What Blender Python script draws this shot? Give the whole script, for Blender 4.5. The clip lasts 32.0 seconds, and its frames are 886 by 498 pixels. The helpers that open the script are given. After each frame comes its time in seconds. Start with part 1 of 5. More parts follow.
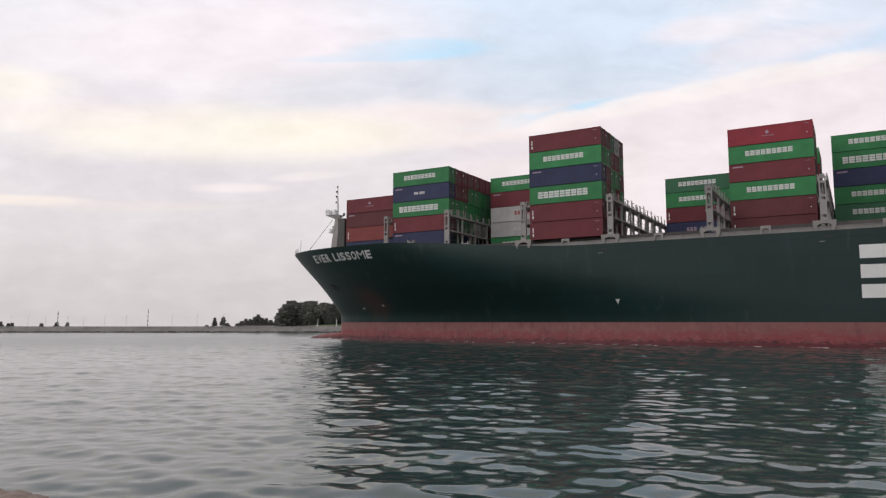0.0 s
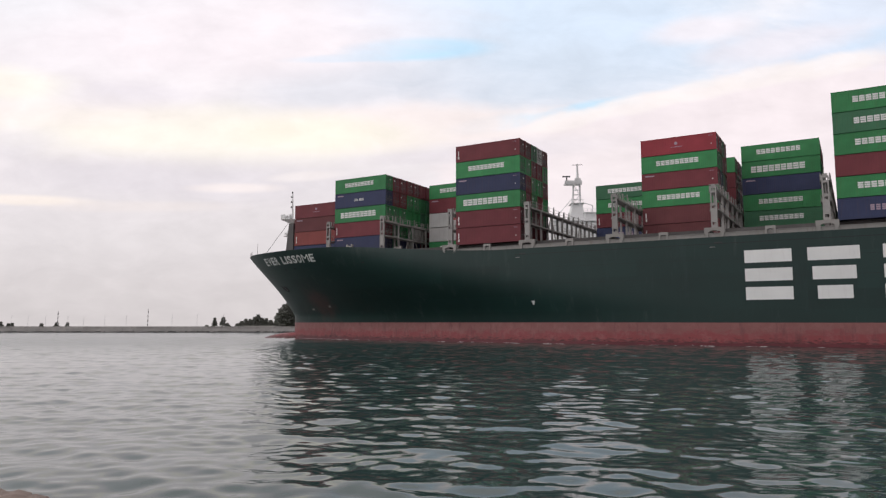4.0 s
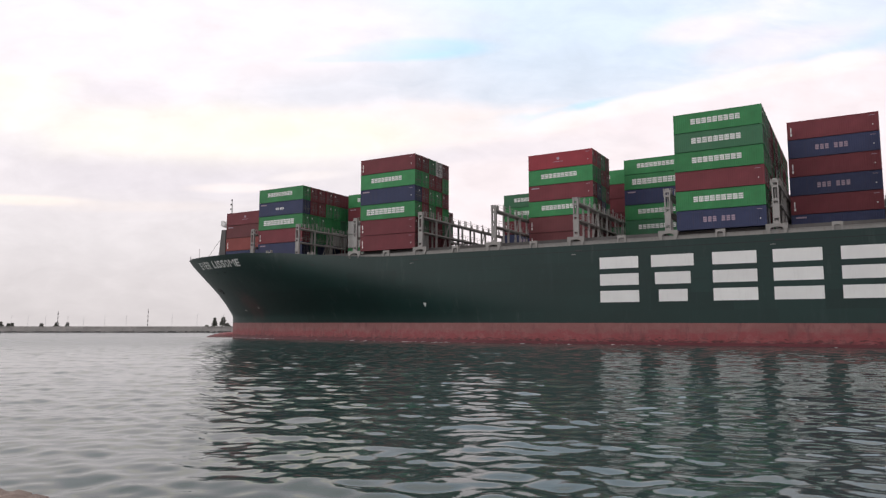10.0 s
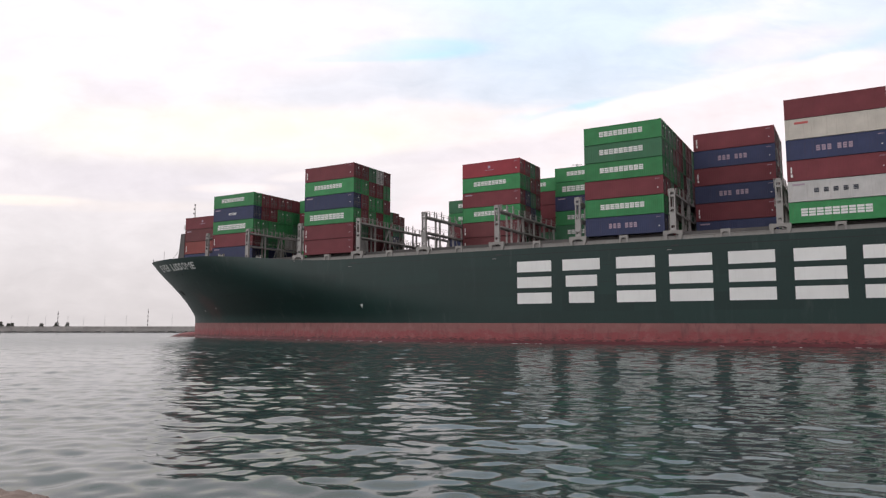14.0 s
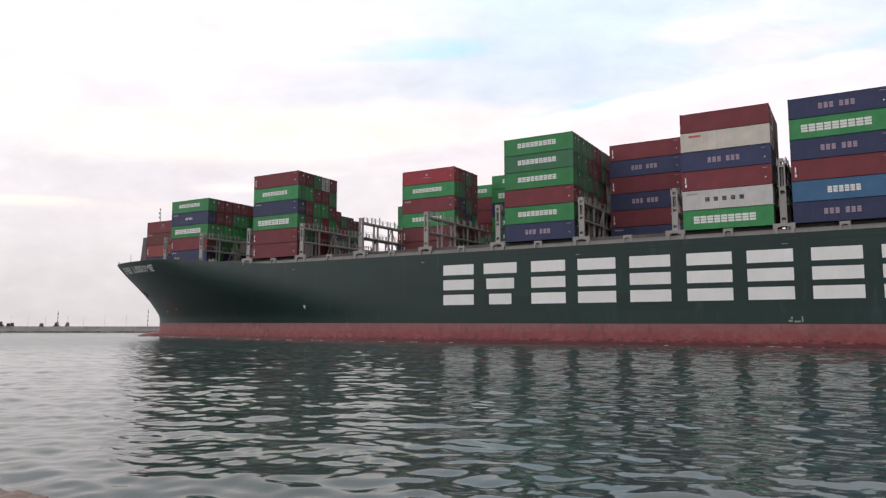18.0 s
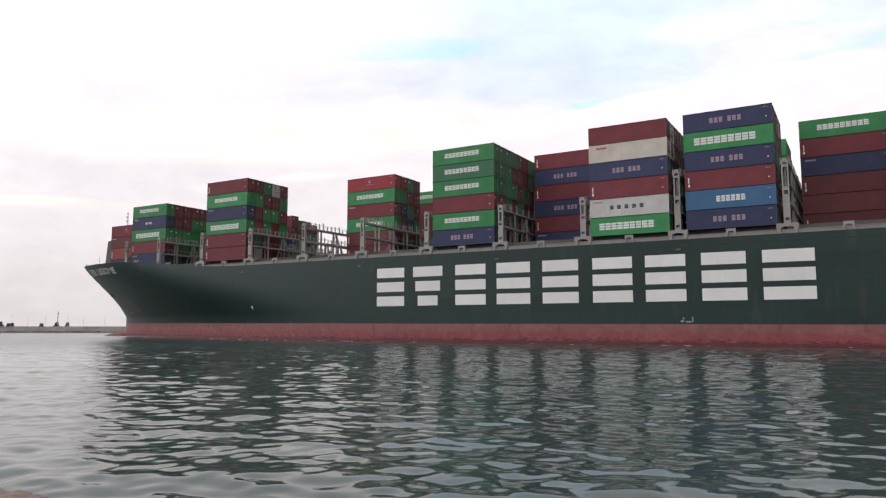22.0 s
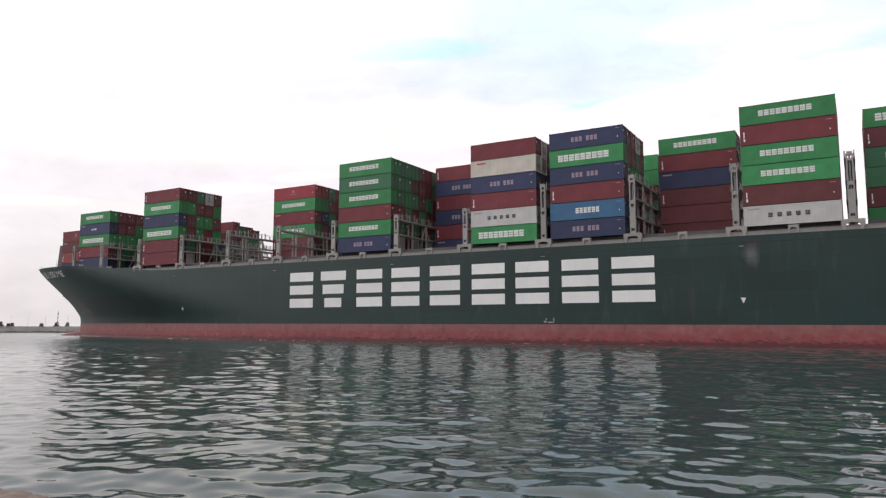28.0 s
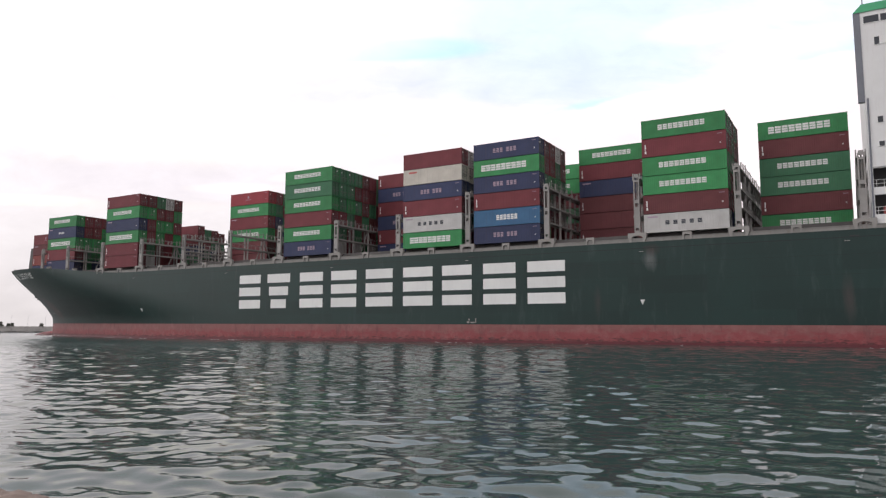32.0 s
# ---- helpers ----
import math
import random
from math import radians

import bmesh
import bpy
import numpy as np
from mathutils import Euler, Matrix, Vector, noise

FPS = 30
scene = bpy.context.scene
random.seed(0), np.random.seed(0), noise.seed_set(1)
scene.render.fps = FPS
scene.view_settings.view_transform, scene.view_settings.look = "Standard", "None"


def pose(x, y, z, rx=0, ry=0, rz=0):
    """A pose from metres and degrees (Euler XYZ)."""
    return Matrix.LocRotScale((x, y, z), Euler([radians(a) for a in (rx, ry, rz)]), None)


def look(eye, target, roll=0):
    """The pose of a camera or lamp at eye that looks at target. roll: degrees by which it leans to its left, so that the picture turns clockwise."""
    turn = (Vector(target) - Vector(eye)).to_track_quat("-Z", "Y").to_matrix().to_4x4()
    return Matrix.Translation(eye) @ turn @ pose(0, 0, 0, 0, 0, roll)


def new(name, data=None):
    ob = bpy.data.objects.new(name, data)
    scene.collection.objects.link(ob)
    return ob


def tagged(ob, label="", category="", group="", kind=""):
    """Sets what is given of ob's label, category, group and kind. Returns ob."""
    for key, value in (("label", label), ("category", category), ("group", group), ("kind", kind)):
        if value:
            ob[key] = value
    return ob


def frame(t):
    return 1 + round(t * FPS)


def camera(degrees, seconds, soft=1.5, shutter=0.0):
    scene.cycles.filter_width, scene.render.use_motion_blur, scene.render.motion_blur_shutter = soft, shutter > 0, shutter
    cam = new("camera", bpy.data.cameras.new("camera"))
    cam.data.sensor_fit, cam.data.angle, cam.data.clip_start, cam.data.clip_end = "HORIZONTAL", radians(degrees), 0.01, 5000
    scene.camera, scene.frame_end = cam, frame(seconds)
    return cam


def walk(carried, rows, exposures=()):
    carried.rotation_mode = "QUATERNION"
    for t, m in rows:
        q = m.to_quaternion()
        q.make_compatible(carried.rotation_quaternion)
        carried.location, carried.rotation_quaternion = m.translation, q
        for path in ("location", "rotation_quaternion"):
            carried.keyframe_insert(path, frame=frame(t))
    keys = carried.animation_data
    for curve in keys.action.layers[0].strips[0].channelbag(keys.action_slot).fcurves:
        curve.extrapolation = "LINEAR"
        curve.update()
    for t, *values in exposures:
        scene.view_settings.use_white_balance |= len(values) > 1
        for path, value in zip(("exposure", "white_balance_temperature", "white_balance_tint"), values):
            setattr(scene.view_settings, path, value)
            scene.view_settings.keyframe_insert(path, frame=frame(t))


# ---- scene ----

# camera: it stands still on the quay, and is nudged a hair near the end
cam = camera(63.8, 32.0, soft=1.3)
EYE = pose(0, 0, 2.77, 96.195, 0, 0)
NUDGED = pose(0, 0, 2.77, 96.12, 0, 0.04)
walk(cam, [(0.0, EYE), (30.0, EYE), (30.7, EYE), (31.4, NUDGED), (32.0, EYE)], exposures=((0.0, -0.08), (6.0, 0.03), (13.0, 0.11), (23.0, 0.2), (32.0, 0.26)))

# ------------------------------------------------------------------ light
def tree_of(block):
    block.use_nodes = True
    t = block.node_tree
    t.nodes.clear()
    def node(kind, **at):
        n = t.nodes.new(kind)
        for k, v in at.items():
            if k == "ramp":
                while len(n.color_ramp.elements) < len(v):
                    n.color_ramp.elements.new(0.5)
                for e, (p, c) in zip(n.color_ramp.elements, v):
                    e.position, e.color = p, (*c, 1)
            elif k == "values":
                for key, val in v.items():
                    n.inputs[key].default_value = val
            elif k == "op":
                n.operation = v
            elif k == "blend":
                n.data_type, n.blend_type = "RGBA", v
        return n
    return t, node, t.links.new


SUN_AZ, SUN_EL = radians(-100), radians(28)     # azimuth from straight ahead, to the left
world = bpy.data.worlds.new("overcast_sky")
scene.world = world
t, node, link = tree_of(world)
coord = node("ShaderNodeTexCoord")
sep = node("ShaderNodeSeparateXYZ")
link(coord.outputs["Generated"], sep.inputs[0])
# clouds lie on a flat layer high overhead
zz = node("ShaderNodeMath", op="MAXIMUM", values={1: 0.0})
link(sep.outputs[2], zz.inputs[0])
zp = node("ShaderNodeMath", op="ADD", values={1: 0.16})
link(zz.outputs[0], zp.inputs[0])
dx = node("ShaderNodeMath", op="DIVIDE")
dy = node("ShaderNodeMath", op="DIVIDE")
link(sep.outputs[0], dx.inputs[0]), link(zp.outputs[0], dx.inputs[1])
link(sep.outputs[1], dy.inputs[0]), link(zp.outputs[0], dy.inputs[1])
flat = node("ShaderNodeCombineXYZ")
link(dx.outputs[0], flat.inputs[0]), link(dy.outputs[0], flat.inputs[1])
big = node("ShaderNodeTexNoise", values={"Scale": 0.85, "Detail": 7.0, "Roughness": 0.55, "Distortion": 0.35})
link(flat.outputs[0], big.inputs["Vector"])
fine = node("ShaderNodeTexNoise", values={"Scale": 2.2, "Detail": 6.0, "Roughness": 0.6, "Distortion": 0.5})
link(flat.outputs[0], fine.inputs["Vector"])
cover = node("ShaderNodeValToRGB", ramp=[(0.34, (0, 0, 0)), (0.46, (1, 1, 1))])
link(big.outputs["Fac"], cover.inputs[0])
cloud = node("ShaderNodeValToRGB", ramp=[(0.30, (0.79, 0.77, 0.835)), (0.46, (0.95, 0.905, 0.94)), (0.60, (1.06, 0.985, 0.945))])
link(fine.outputs["Fac"], cloud.inputs[0])
sky = node("ShaderNodeTexSky")
sky.sky_type, sky.sun_disc = "NISHITA", False
sky.sun_elevation, sky.sun_rotation = SUN_EL, SUN_AZ
sky.air_density, sky.dust_density = 1.0, 1.5
blue = node("ShaderNodeMix", blend="MIX", values={0: 0.85, 7: (0.76, 0.865, 1.0, 1)})
dim = node("ShaderNodeMix", blend="MULTIPLY", values={0: 1.0, 7: (0.10, 0.10, 0.10, 1)})
link(sky.outputs[0], dim.inputs[6])
link(dim.outputs[2], blue.inputs[6])
mix = node("ShaderNodeMix", blend="MIX")
link(cover.outputs[0], mix.inputs[0]), link(blue.outputs[2], mix.inputs[6]), link(cloud.outputs[0], mix.inputs[7])
# murk towards the horizon
low = node("ShaderNodeValToRGB", ramp=[(0.0, (1, 1, 1)), (0.12, (0.55, 0.55, 0.55)), (0.27, (0, 0, 0))])
link(zz.outputs[0], low.inputs[0])
haze = node("ShaderNodeMix", blend="MIX", values={7: (0.645, 0.605, 0.625, 1)})
link(low.outputs[0], haze.inputs[0]), link(mix.outputs[2], haze.inputs[6])
# the overcast is brightest towards the hidden sun and dull opposite
SUN_WAY = Vector((math.sin(SUN_AZ) * math.cos(SUN_EL), math.cos(SUN_AZ) * math.cos(SUN_EL), math.sin(SUN_EL)))
facing = node("ShaderNodeVectorMath", op="DOT_PRODUCT", values={1: SUN_WAY})
link(coord.outputs["Generated"], facing.inputs[0])
glow = node("ShaderNodeMapRange", values={1: -0.85, 2: 0.3, 3: 0.13, 4: 0.92})
link(facing.outputs["Value"], glow.inputs[0])
lit = node("ShaderNodeVectorMath", op="SCALE")
link(haze.outputs[2], lit.inputs[0]), link(glow.outputs[0], lit.inputs["Scale"])

# the clouds over the far shore, laid out on an upright plane: across, and up from the horizon
ahead = node("ShaderNodeMath", op="MAXIMUM", values={1: 0.2})
link(sep.outputs[1], ahead.inputs[0])
across, upward = node("ShaderNodeMath", op="DIVIDE"), node("ShaderNodeMath", op="DIVIDE")
link(sep.outputs[0], across.inputs[0]), link(ahead.outputs[0], across.inputs[1])
link(zz.outputs[0], upward.inputs[0]), link(ahead.outputs[0], upward.inputs[1])
sheet = node("ShaderNodeCombineXYZ")
link(across.outputs[0], sheet.inputs[0]), link(upward.outputs[0], sheet.inputs[1])


def cloud_noise(wide, high, detail, twist):
    at = node("ShaderNodeMapping", values={"Scale": (wide, high, 1.0), "Rotation": (0, 0, 0.12)})
    link(sheet.outputs[0], at.inputs[0])
    n = node("ShaderNodeTexNoise", values={"Scale": 1.0, "Detail": detail, "Roughness": 0.58, "Distortion": twist})
    link(at.outputs[0], n.inputs["Vector"])
    return n.outputs["Fac"]


wisps = cloud_noise(9.0, 26.0, 8.0, 0.5)
billows = cloud_noise(13.0, 20.0, 9.0, 0.3)
tiers = node("ShaderNodeValToRGB", ramp=[(0.0, (0.635, 0.60, 0.618)), (0.06, (0.668, 0.632, 0.655)), (0.12, (0.745, 0.71, 0.742)), (0.20, (0.80, 0.76, 0.805)), (0.28, (0.87, 0.825, 0.865)), (0.40, (0.885, 0.85, 0.91)), (0.50, (0.87, 0.87, 0.94)), (0.75, (1.06, 1.05, 1.09)), (1.0, (1.16, 1.15, 1.18))])
link(upward.outputs[0], tiers.inputs[0])
view = tiers.outputs[0]


def patch(where, size, tilt, colour, amount, soft, ragged, rough):
    """One cloud or gap in the cloud: an ellipse with a ragged rim, laid over what lies behind it."""
    global view
    at = node("ShaderNodeMapping", values={"Location": (*where, 0), "Rotation": (0, 0, radians(tilt)), "Scale": (*size, 1)})
    at.vector_type = "TEXTURE"
    link(sheet.outputs[0], at.inputs[0])
    away = node("ShaderNodeVectorMath", op="LENGTH")
    link(at.outputs[0], away.inputs[0])
    rim = node("ShaderNodeMath", op="MULTIPLY_ADD", values={1: ragged})
    link(rough, rim.inputs[0]), link(away.outputs["Value"], rim.inputs[2])
    much = node("ShaderNodeMapRange", values={1: 1 - soft + ragged / 2, 2: 1 + soft + ragged / 2, 3: amount, 4: 0.0})
    much.interpolation_type = "SMOOTHSTEP"
    link(rim.outputs[0], much.inputs[0])
    over = node("ShaderNodeMix", blend="MIX", values={7: (*colour, 1)})
    link(much.outputs[0], over.inputs[0]), link(view, over.inputs[6])
    view = over.outputs[2]


# pale blue thinning overhead
patch((0.187, 0.442), (0.273, 0.1133), -4, (0.658, 0.791, 0.973), 0.85, 0.55, 0.9, wisps)
patch((-0.070, 0.459), (0.099, 0.0391), 0, (0.73, 0.823, 0.973), 0.7, 0.6, 0.8, wisps)
patch((0.618, 0.451), (0.124, 0.0783), 15, (0.672, 0.776, 0.956), 0.7, 0.6, 0.9, wisps)
# dull blue-grey cloud below it
patch((0.120, 0.361), (0.205, 0.0528), -3, (0.65, 0.73, 0.86), 0.65, 0.5, 0.7, wisps)
patch((-0.118, 0.348), (0.156, 0.0356), 4, (0.70, 0.735, 0.84), 0.6, 0.6, 0.9, wisps)
# clear gaps
patch((-0.040, 0.401), (0.103, 0.0171), 2, (0.515, 0.761, 0.982), 0.95, 0.3, 0.55, wisps)
patch((-0.143, 0.388), (0.078, 0.0060), 2, (0.552, 0.761, 0.956), 0.8, 0.4, 0.8, wisps)
patch((0.086, 0.290), (0.073, 0.0125), 8, (0.527, 0.761, 0.965), 0.95, 0.35, 0.8, wisps)
patch((0.193, 0.310), (0.069, 0.0101), 12, (0.565, 0.776, 0.965), 0.85, 0.4, 0.8, wisps)
patch((0.590, 0.412), (0.091, 0.0137), 14, (0.61, 0.761, 0.956), 0.7, 0.5, 0.9, wisps)
# lit cloud bank, its billowed top rising
patch((0.408, 0.198), (0.516, 0.1540), 12, (0.896, 0.815, 0.863), 0.95, 0.1, 0.5, billows)
patch((0.142, 0.198), (0.153, 0.0951), 8, (0.888, 0.815, 0.855), 0.9, 0.12, 0.3, billows)
patch((-0.068, 0.285), (0.212, 0.0318), 2, (0.93, 0.847, 0.855), 0.9, 0.4, 0.6, billows)
patch((0.381, 0.432), (0.074, 0.0190), 6, (0.896, 0.855, 0.93), 0.85, 0.5, 0.8, billows)
patch((0.508, 0.412), (0.124, 0.0215), 10, (0.855, 0.823, 0.913), 0.7, 0.5, 0.8, billows)
# its brighter rim
patch((0.176, 0.294), (0.060, 0.0121), 12, (0.956, 0.896, 0.905), 0.75, 0.35, 0.8, billows)
patch((0.274, 0.318), (0.068, 0.0138), 12, (0.956, 0.896, 0.905), 0.75, 0.35, 0.8, billows)
patch((0.369, 0.340), (0.064, 0.0146), 12, (0.956, 0.896, 0.905), 0.75, 0.35, 0.8, billows)
patch((0.464, 0.360), (0.072, 0.0146), 12, (0.956, 0.896, 0.905), 0.75, 0.35, 0.8, billows)
patch((0.564, 0.377), (0.076, 0.0146), 12, (0.956, 0.896, 0.905), 0.75, 0.35, 0.8, billows)
# pinkish white and cream sheets
patch((-0.301, 0.425), (0.272, 0.0648), 3, (0.947, 0.88, 0.947), 0.8, 0.6, 0.7, wisps)
patch((-0.369, 0.277), (0.276, 0.0368), -2, (0.991, 0.945, 0.86), 0.8, 0.6, 0.8, wisps)
patch((-0.182, 0.274), (0.106, 0.0267), 0, (0.982, 0.939, 0.839), 0.7, 0.6, 0.7, wisps)
patch((-0.626, 0.348), (0.090, 0.0237), -8, (0.991, 0.947, 0.84), 0.6, 0.6, 0.7, wisps)
patch((-0.542, 0.306), (0.163, 0.0201), 0, (0.956, 0.88, 0.871), 0.6, 0.6, 0.8, wisps)
# lavender shadows and thin bright streaks lower down
patch((-0.620, 0.263), (0.065, 0.0200), 4, (0.738, 0.708, 0.791), 0.45, 0.6, 0.9, wisps)
patch((-0.461, 0.333), (0.106, 0.0186), 0, (0.839, 0.791, 0.871), 0.6, 0.6, 0.9, wisps)
patch((-0.407, 0.211), (0.218, 0.0280), -3, (0.723, 0.687, 0.761), 0.45, 0.6, 0.9, wisps)
patch((0.094, 0.252), (0.146, 0.0149), 4, (0.761, 0.723, 0.791), 0.5, 0.6, 0.9, wisps)
patch((-0.599, 0.179), (0.089, 0.0073), -2, (0.947, 0.863, 0.823), 0.9, 0.5, 0.8, wisps)
patch((-0.297, 0.196), (0.060, 0.0066), 0, (0.905, 0.831, 0.839), 0.8, 0.5, 0.8, wisps)
patch((-0.437, 0.169), (0.121, 0.0073), 0, (0.839, 0.776, 0.784), 0.6, 0.6, 0.8, wisps)
patch((-0.197, 0.213), (0.048, 0.0066), 4, (0.905, 0.847, 0.863), 0.7, 0.5, 0.8, wisps)
patch((-0.028, 0.240), (0.097, 0.0083), 3, (0.776, 0.73, 0.791), 0.5, 0.6, 0.8, wisps)
grain = node("ShaderNodeMapRange", values={1: 0.3, 2: 0.7, 3: 1.005, 4: 1.105})
link(wisps, grain.inputs[0])
mottle = node("ShaderNodeMapRange", values={1: 0.3, 2: 0.7, 3: 0.958, 4: 1.042})
link(billows, mottle.inputs[0])
graded = node("ShaderNodeVectorMath", op="MULTIPLY", values={1: (1.025, 1.01, 0.985)})
link(view, graded.inputs[0])
grained = node("ShaderNodeVectorMath", op="SCALE")
link(graded.outputs[0], grained.inputs[0]), link(grain.outputs[0], grained.inputs["Scale"])
mottled = node("ShaderNodeVectorMath", op="SCALE")
link(grained.outputs[0], mottled.inputs[0]), link(mottle.outputs[0], mottled.inputs["Scale"])
before = node("ShaderNodeMapRange", values={1: 0.5, 2: 0.72, 3: 0.0, 4: 1.0})
before.interpolation_type = "SMOOTHSTEP"
link(sep.outputs[1], before.inputs[0])
whole = node("ShaderNodeMix", blend="MIX")
link(before.outputs[0], whole.inputs[0]), link(lit.outputs[0], whole.inputs[6]), link(mottled.outputs[0], whole.inputs[7])
back = node("ShaderNodeBackground", values={"Strength": 1.0})
link(whole.outputs[2], back.inputs[0])
link(back.outputs[0], node("ShaderNodeOutputWorld").inputs[0])

sun = new("sun", bpy.data.lights.new("sun", "SUN"))
sun.data.energy, sun.data.angle, sun.data.color = 0.5, radians(45), (1.0, 0.97, 0.94)
sun.matrix_basis = look(SUN_WAY * 300, (0, 0, 0))


# ------------------------------------------------------------------ materials
def paint(name, colour, rough=0.5, metal=0.0, vary=0.12, stain=(0.12, 0.06, 0.035), stain_amount=0.25, scale=1.0, streak=6.0, bump=0.1, spec=0.5):
    """Painted or bare surface: tone varied from piece to piece, large blotches, fine grain, runs of rust or dirt."""
    m = bpy.data.materials.new(name)
    t, node, link = tree_of(m)
    co = node("ShaderNodeTexCoord")
    info = node("ShaderNodeObjectInfo")
    shader = node("ShaderNodeBsdfPrincipled", values={"Roughness": rough, "Metallic": metal, "Specular IOR Level": spec})
    blotch = node("ShaderNodeTexNoise", values={"Scale": 0.35 * scale, "Detail": 5.0, "Roughness": 0.6})
    link(co.outputs["Object"], blotch.inputs["Vector"])
    tone = node("ShaderNodeMapRange", values={3: 1 - vary, 4: 1 + vary})
    link(info.outputs["Random"], tone.inputs[0])
    tone2 = node("ShaderNodeMapRange", values={1: 0.3, 2: 0.7, 3: 1 - vary, 4: 1 + vary})
    link(blotch.outputs["Fac"], tone2.inputs[0])
    both = node("ShaderNodeMath", op="MULTIPLY")
    link(tone.outputs[0], both.inputs[0]), link(tone2.outputs[0], both.inputs[1])
    shade = node("ShaderNodeVectorMath", op="SCALE", values={0: colour})
    link(both.outputs[0], shade.inputs["Scale"])
    runs_at = node("ShaderNodeMapping", values={"Scale": (streak * scale, streak * scale, 0.5 * scale)})
    link(co.outputs["Object"], runs_at.inputs[0])
    runs = node("ShaderNodeTexNoise", values={"Scale": 0.6, "Detail": 6.0, "Roughness": 0.65})
    link(runs_at.outputs[0], runs.inputs["Vector"])
    where = node("ShaderNodeMapRange", values={1: 0.55, 2: 0.78, 3: 0.0, 4: stain_amount})
    link(runs.outputs["Fac"], where.inputs[0])
    stained = node("ShaderNodeMix", blend="MIX", values={7: (*stain, 1)})
    link(where.outputs[0], stained.inputs[0]), link(shade.outputs[0], stained.inputs[6])
    link(stained.outputs[2], shader.inputs["Base Color"])
    grain = node("ShaderNodeTexNoise", values={"Scale": 14.0 * scale, "Detail": 4.0})
    link(co.outputs["Object"], grain.inputs["Vector"])
    rr = node("ShaderNodeMapRange", values={3: max(rough - 0.12, 0.02), 4: min(rough + 0.15, 1)})
    link(grain.outputs["Fac"], rr.inputs[0]), link(rr.outputs[0], shader.inputs["Roughness"])
    bp = node("ShaderNodeBump", values={"Strength": bump, "Distance": 0.03})
    link(grain.outputs["Fac"], bp.inputs["Height"]), link(bp.outputs[0], shader.inputs["Normal"])
    link(shader.outputs[0], node("ShaderNodeOutputMaterial").inputs[0])
    return m


BOX_PAINT = {
    "green": paint("green_container_paint", (0.046, 0.245, 0.088), 0.45, vary=0.18),
    "dull_green": paint("faded_green_container_paint", (0.06, 0.185, 0.10), 0.55),
    "brown": paint("oxide_brown_container_paint", (0.178, 0.041, 0.051), 0.55),
    "dark_brown": paint("dark_brown_container_paint", (0.15, 0.045, 0.05), 0.55),
    "red": paint("red_container_paint", (0.33, 0.042, 0.058), 0.45),
    "orange": paint("orange_red_container_paint", (0.27, 0.066, 0.060), 0.5),
    "navy": paint("navy_container_paint", (0.040, 0.050, 0.112), 0.5),
    "blue": paint("blue_container_paint", (0.05, 0.13, 0.245), 0.5),
    "white": paint("grey_white_container_paint", (0.55, 0.54, 0.53), 0.5),
    "cream": paint("cream_container_paint", (0.60, 0.56, 0.50), 0.5),
}
for box in BOX_PAINT.values():                      # chalked, weathered paint has little gloss
    next(n for n in box.node_tree.nodes if n.type == "BSDF_PRINCIPLED").inputs["Specular IOR Level"].default_value = 0.28
MARK_WHITE = paint("white_marking_paint", (0.80, 0.80, 0.79), 0.5, stain_amount=0.1, vary=0.04)
MARK_PALE = paint("pale_pink_marking_paint", (0.40, 0.30, 0.37), 0.5, stain_amount=0.1, vary=0.04)
MARK_NAVY = paint("dark_slate_marking_paint", (0.055, 0.062, 0.08), 0.5, stain_amount=0.05)
MARK_RED = paint("red_marking_paint", (0.50, 0.10, 0.09), 0.5, stain_amount=0.05)
HULL_GREEN = paint("dark_green_hull_paint", (0.0090, 0.0325, 0.0290), 0.37, vary=0.10, stain=(0.03, 0.05, 0.052), stain_amount=0.45, scale=0.35, streak=3.0, bump=0.04, spec=0.42)
t, node, link = HULL_GREEN.node_tree, HULL_GREEN.node_tree.nodes.new, HULL_GREEN.node_tree.links.new
hull_shader = next(n for n in t.nodes if n.type == "BSDF_PRINCIPLED")
hull_colour = hull_shader.inputs["Base Color"].links[0].from_socket
hull_at = node("ShaderNodeTexCoord")
# worn red primer shows through round the bow thruster marks
wear_gap = node("ShaderNodeVectorMath")
wear_gap.operation = "DISTANCE"
wear_gap.inputs[1].default_value = (-31.5, 13.1, 8.3)
link(hull_at.outputs["Object"], wear_gap.inputs[0])
wear_noise = node("ShaderNodeTexNoise")
wear_noise.inputs["Scale"].default_value, wear_noise.inputs["Detail"].default_value = 0.5, 6.0
link(hull_at.outputs["Object"], wear_noise.inputs["Vector"])
wear_sum = node("ShaderNodeMath")
wear_sum.operation = "MULTIPLY_ADD"
wear_sum.inputs[1].default_value = 7.0
link(wear_noise.outputs["Fac"], wear_sum.inputs[0]), link(wear_gap.outputs["Value"], wear_sum.inputs[2])
wear = node("ShaderNodeMapRange")
for i, v in ((1, 5.0), (2, 9.4), (3, 0.36), (4, 0.0)):
    wear.inputs[i].default_value = v
link(wear_sum.outputs[0], wear.inputs[0])
wear_mix = node("ShaderNodeMix")
wear_mix.data_type = "RGBA"
wear_mix.inputs[7].default_value = (0.16, 0.045, 0.045, 1)
chalk_at = node("ShaderNodeMapping")
chalk_at.inputs["Scale"].default_value = (0.45, 0.45, 0.09)
link(hull_at.outputs["Object"], chalk_at.inputs[0])
chalk = node("ShaderNodeTexNoise")
chalk.inputs["Scale"].default_value, chalk.inputs["Detail"].default_value, chalk.inputs["Roughness"].default_value = 1.0, 7.0, 0.6
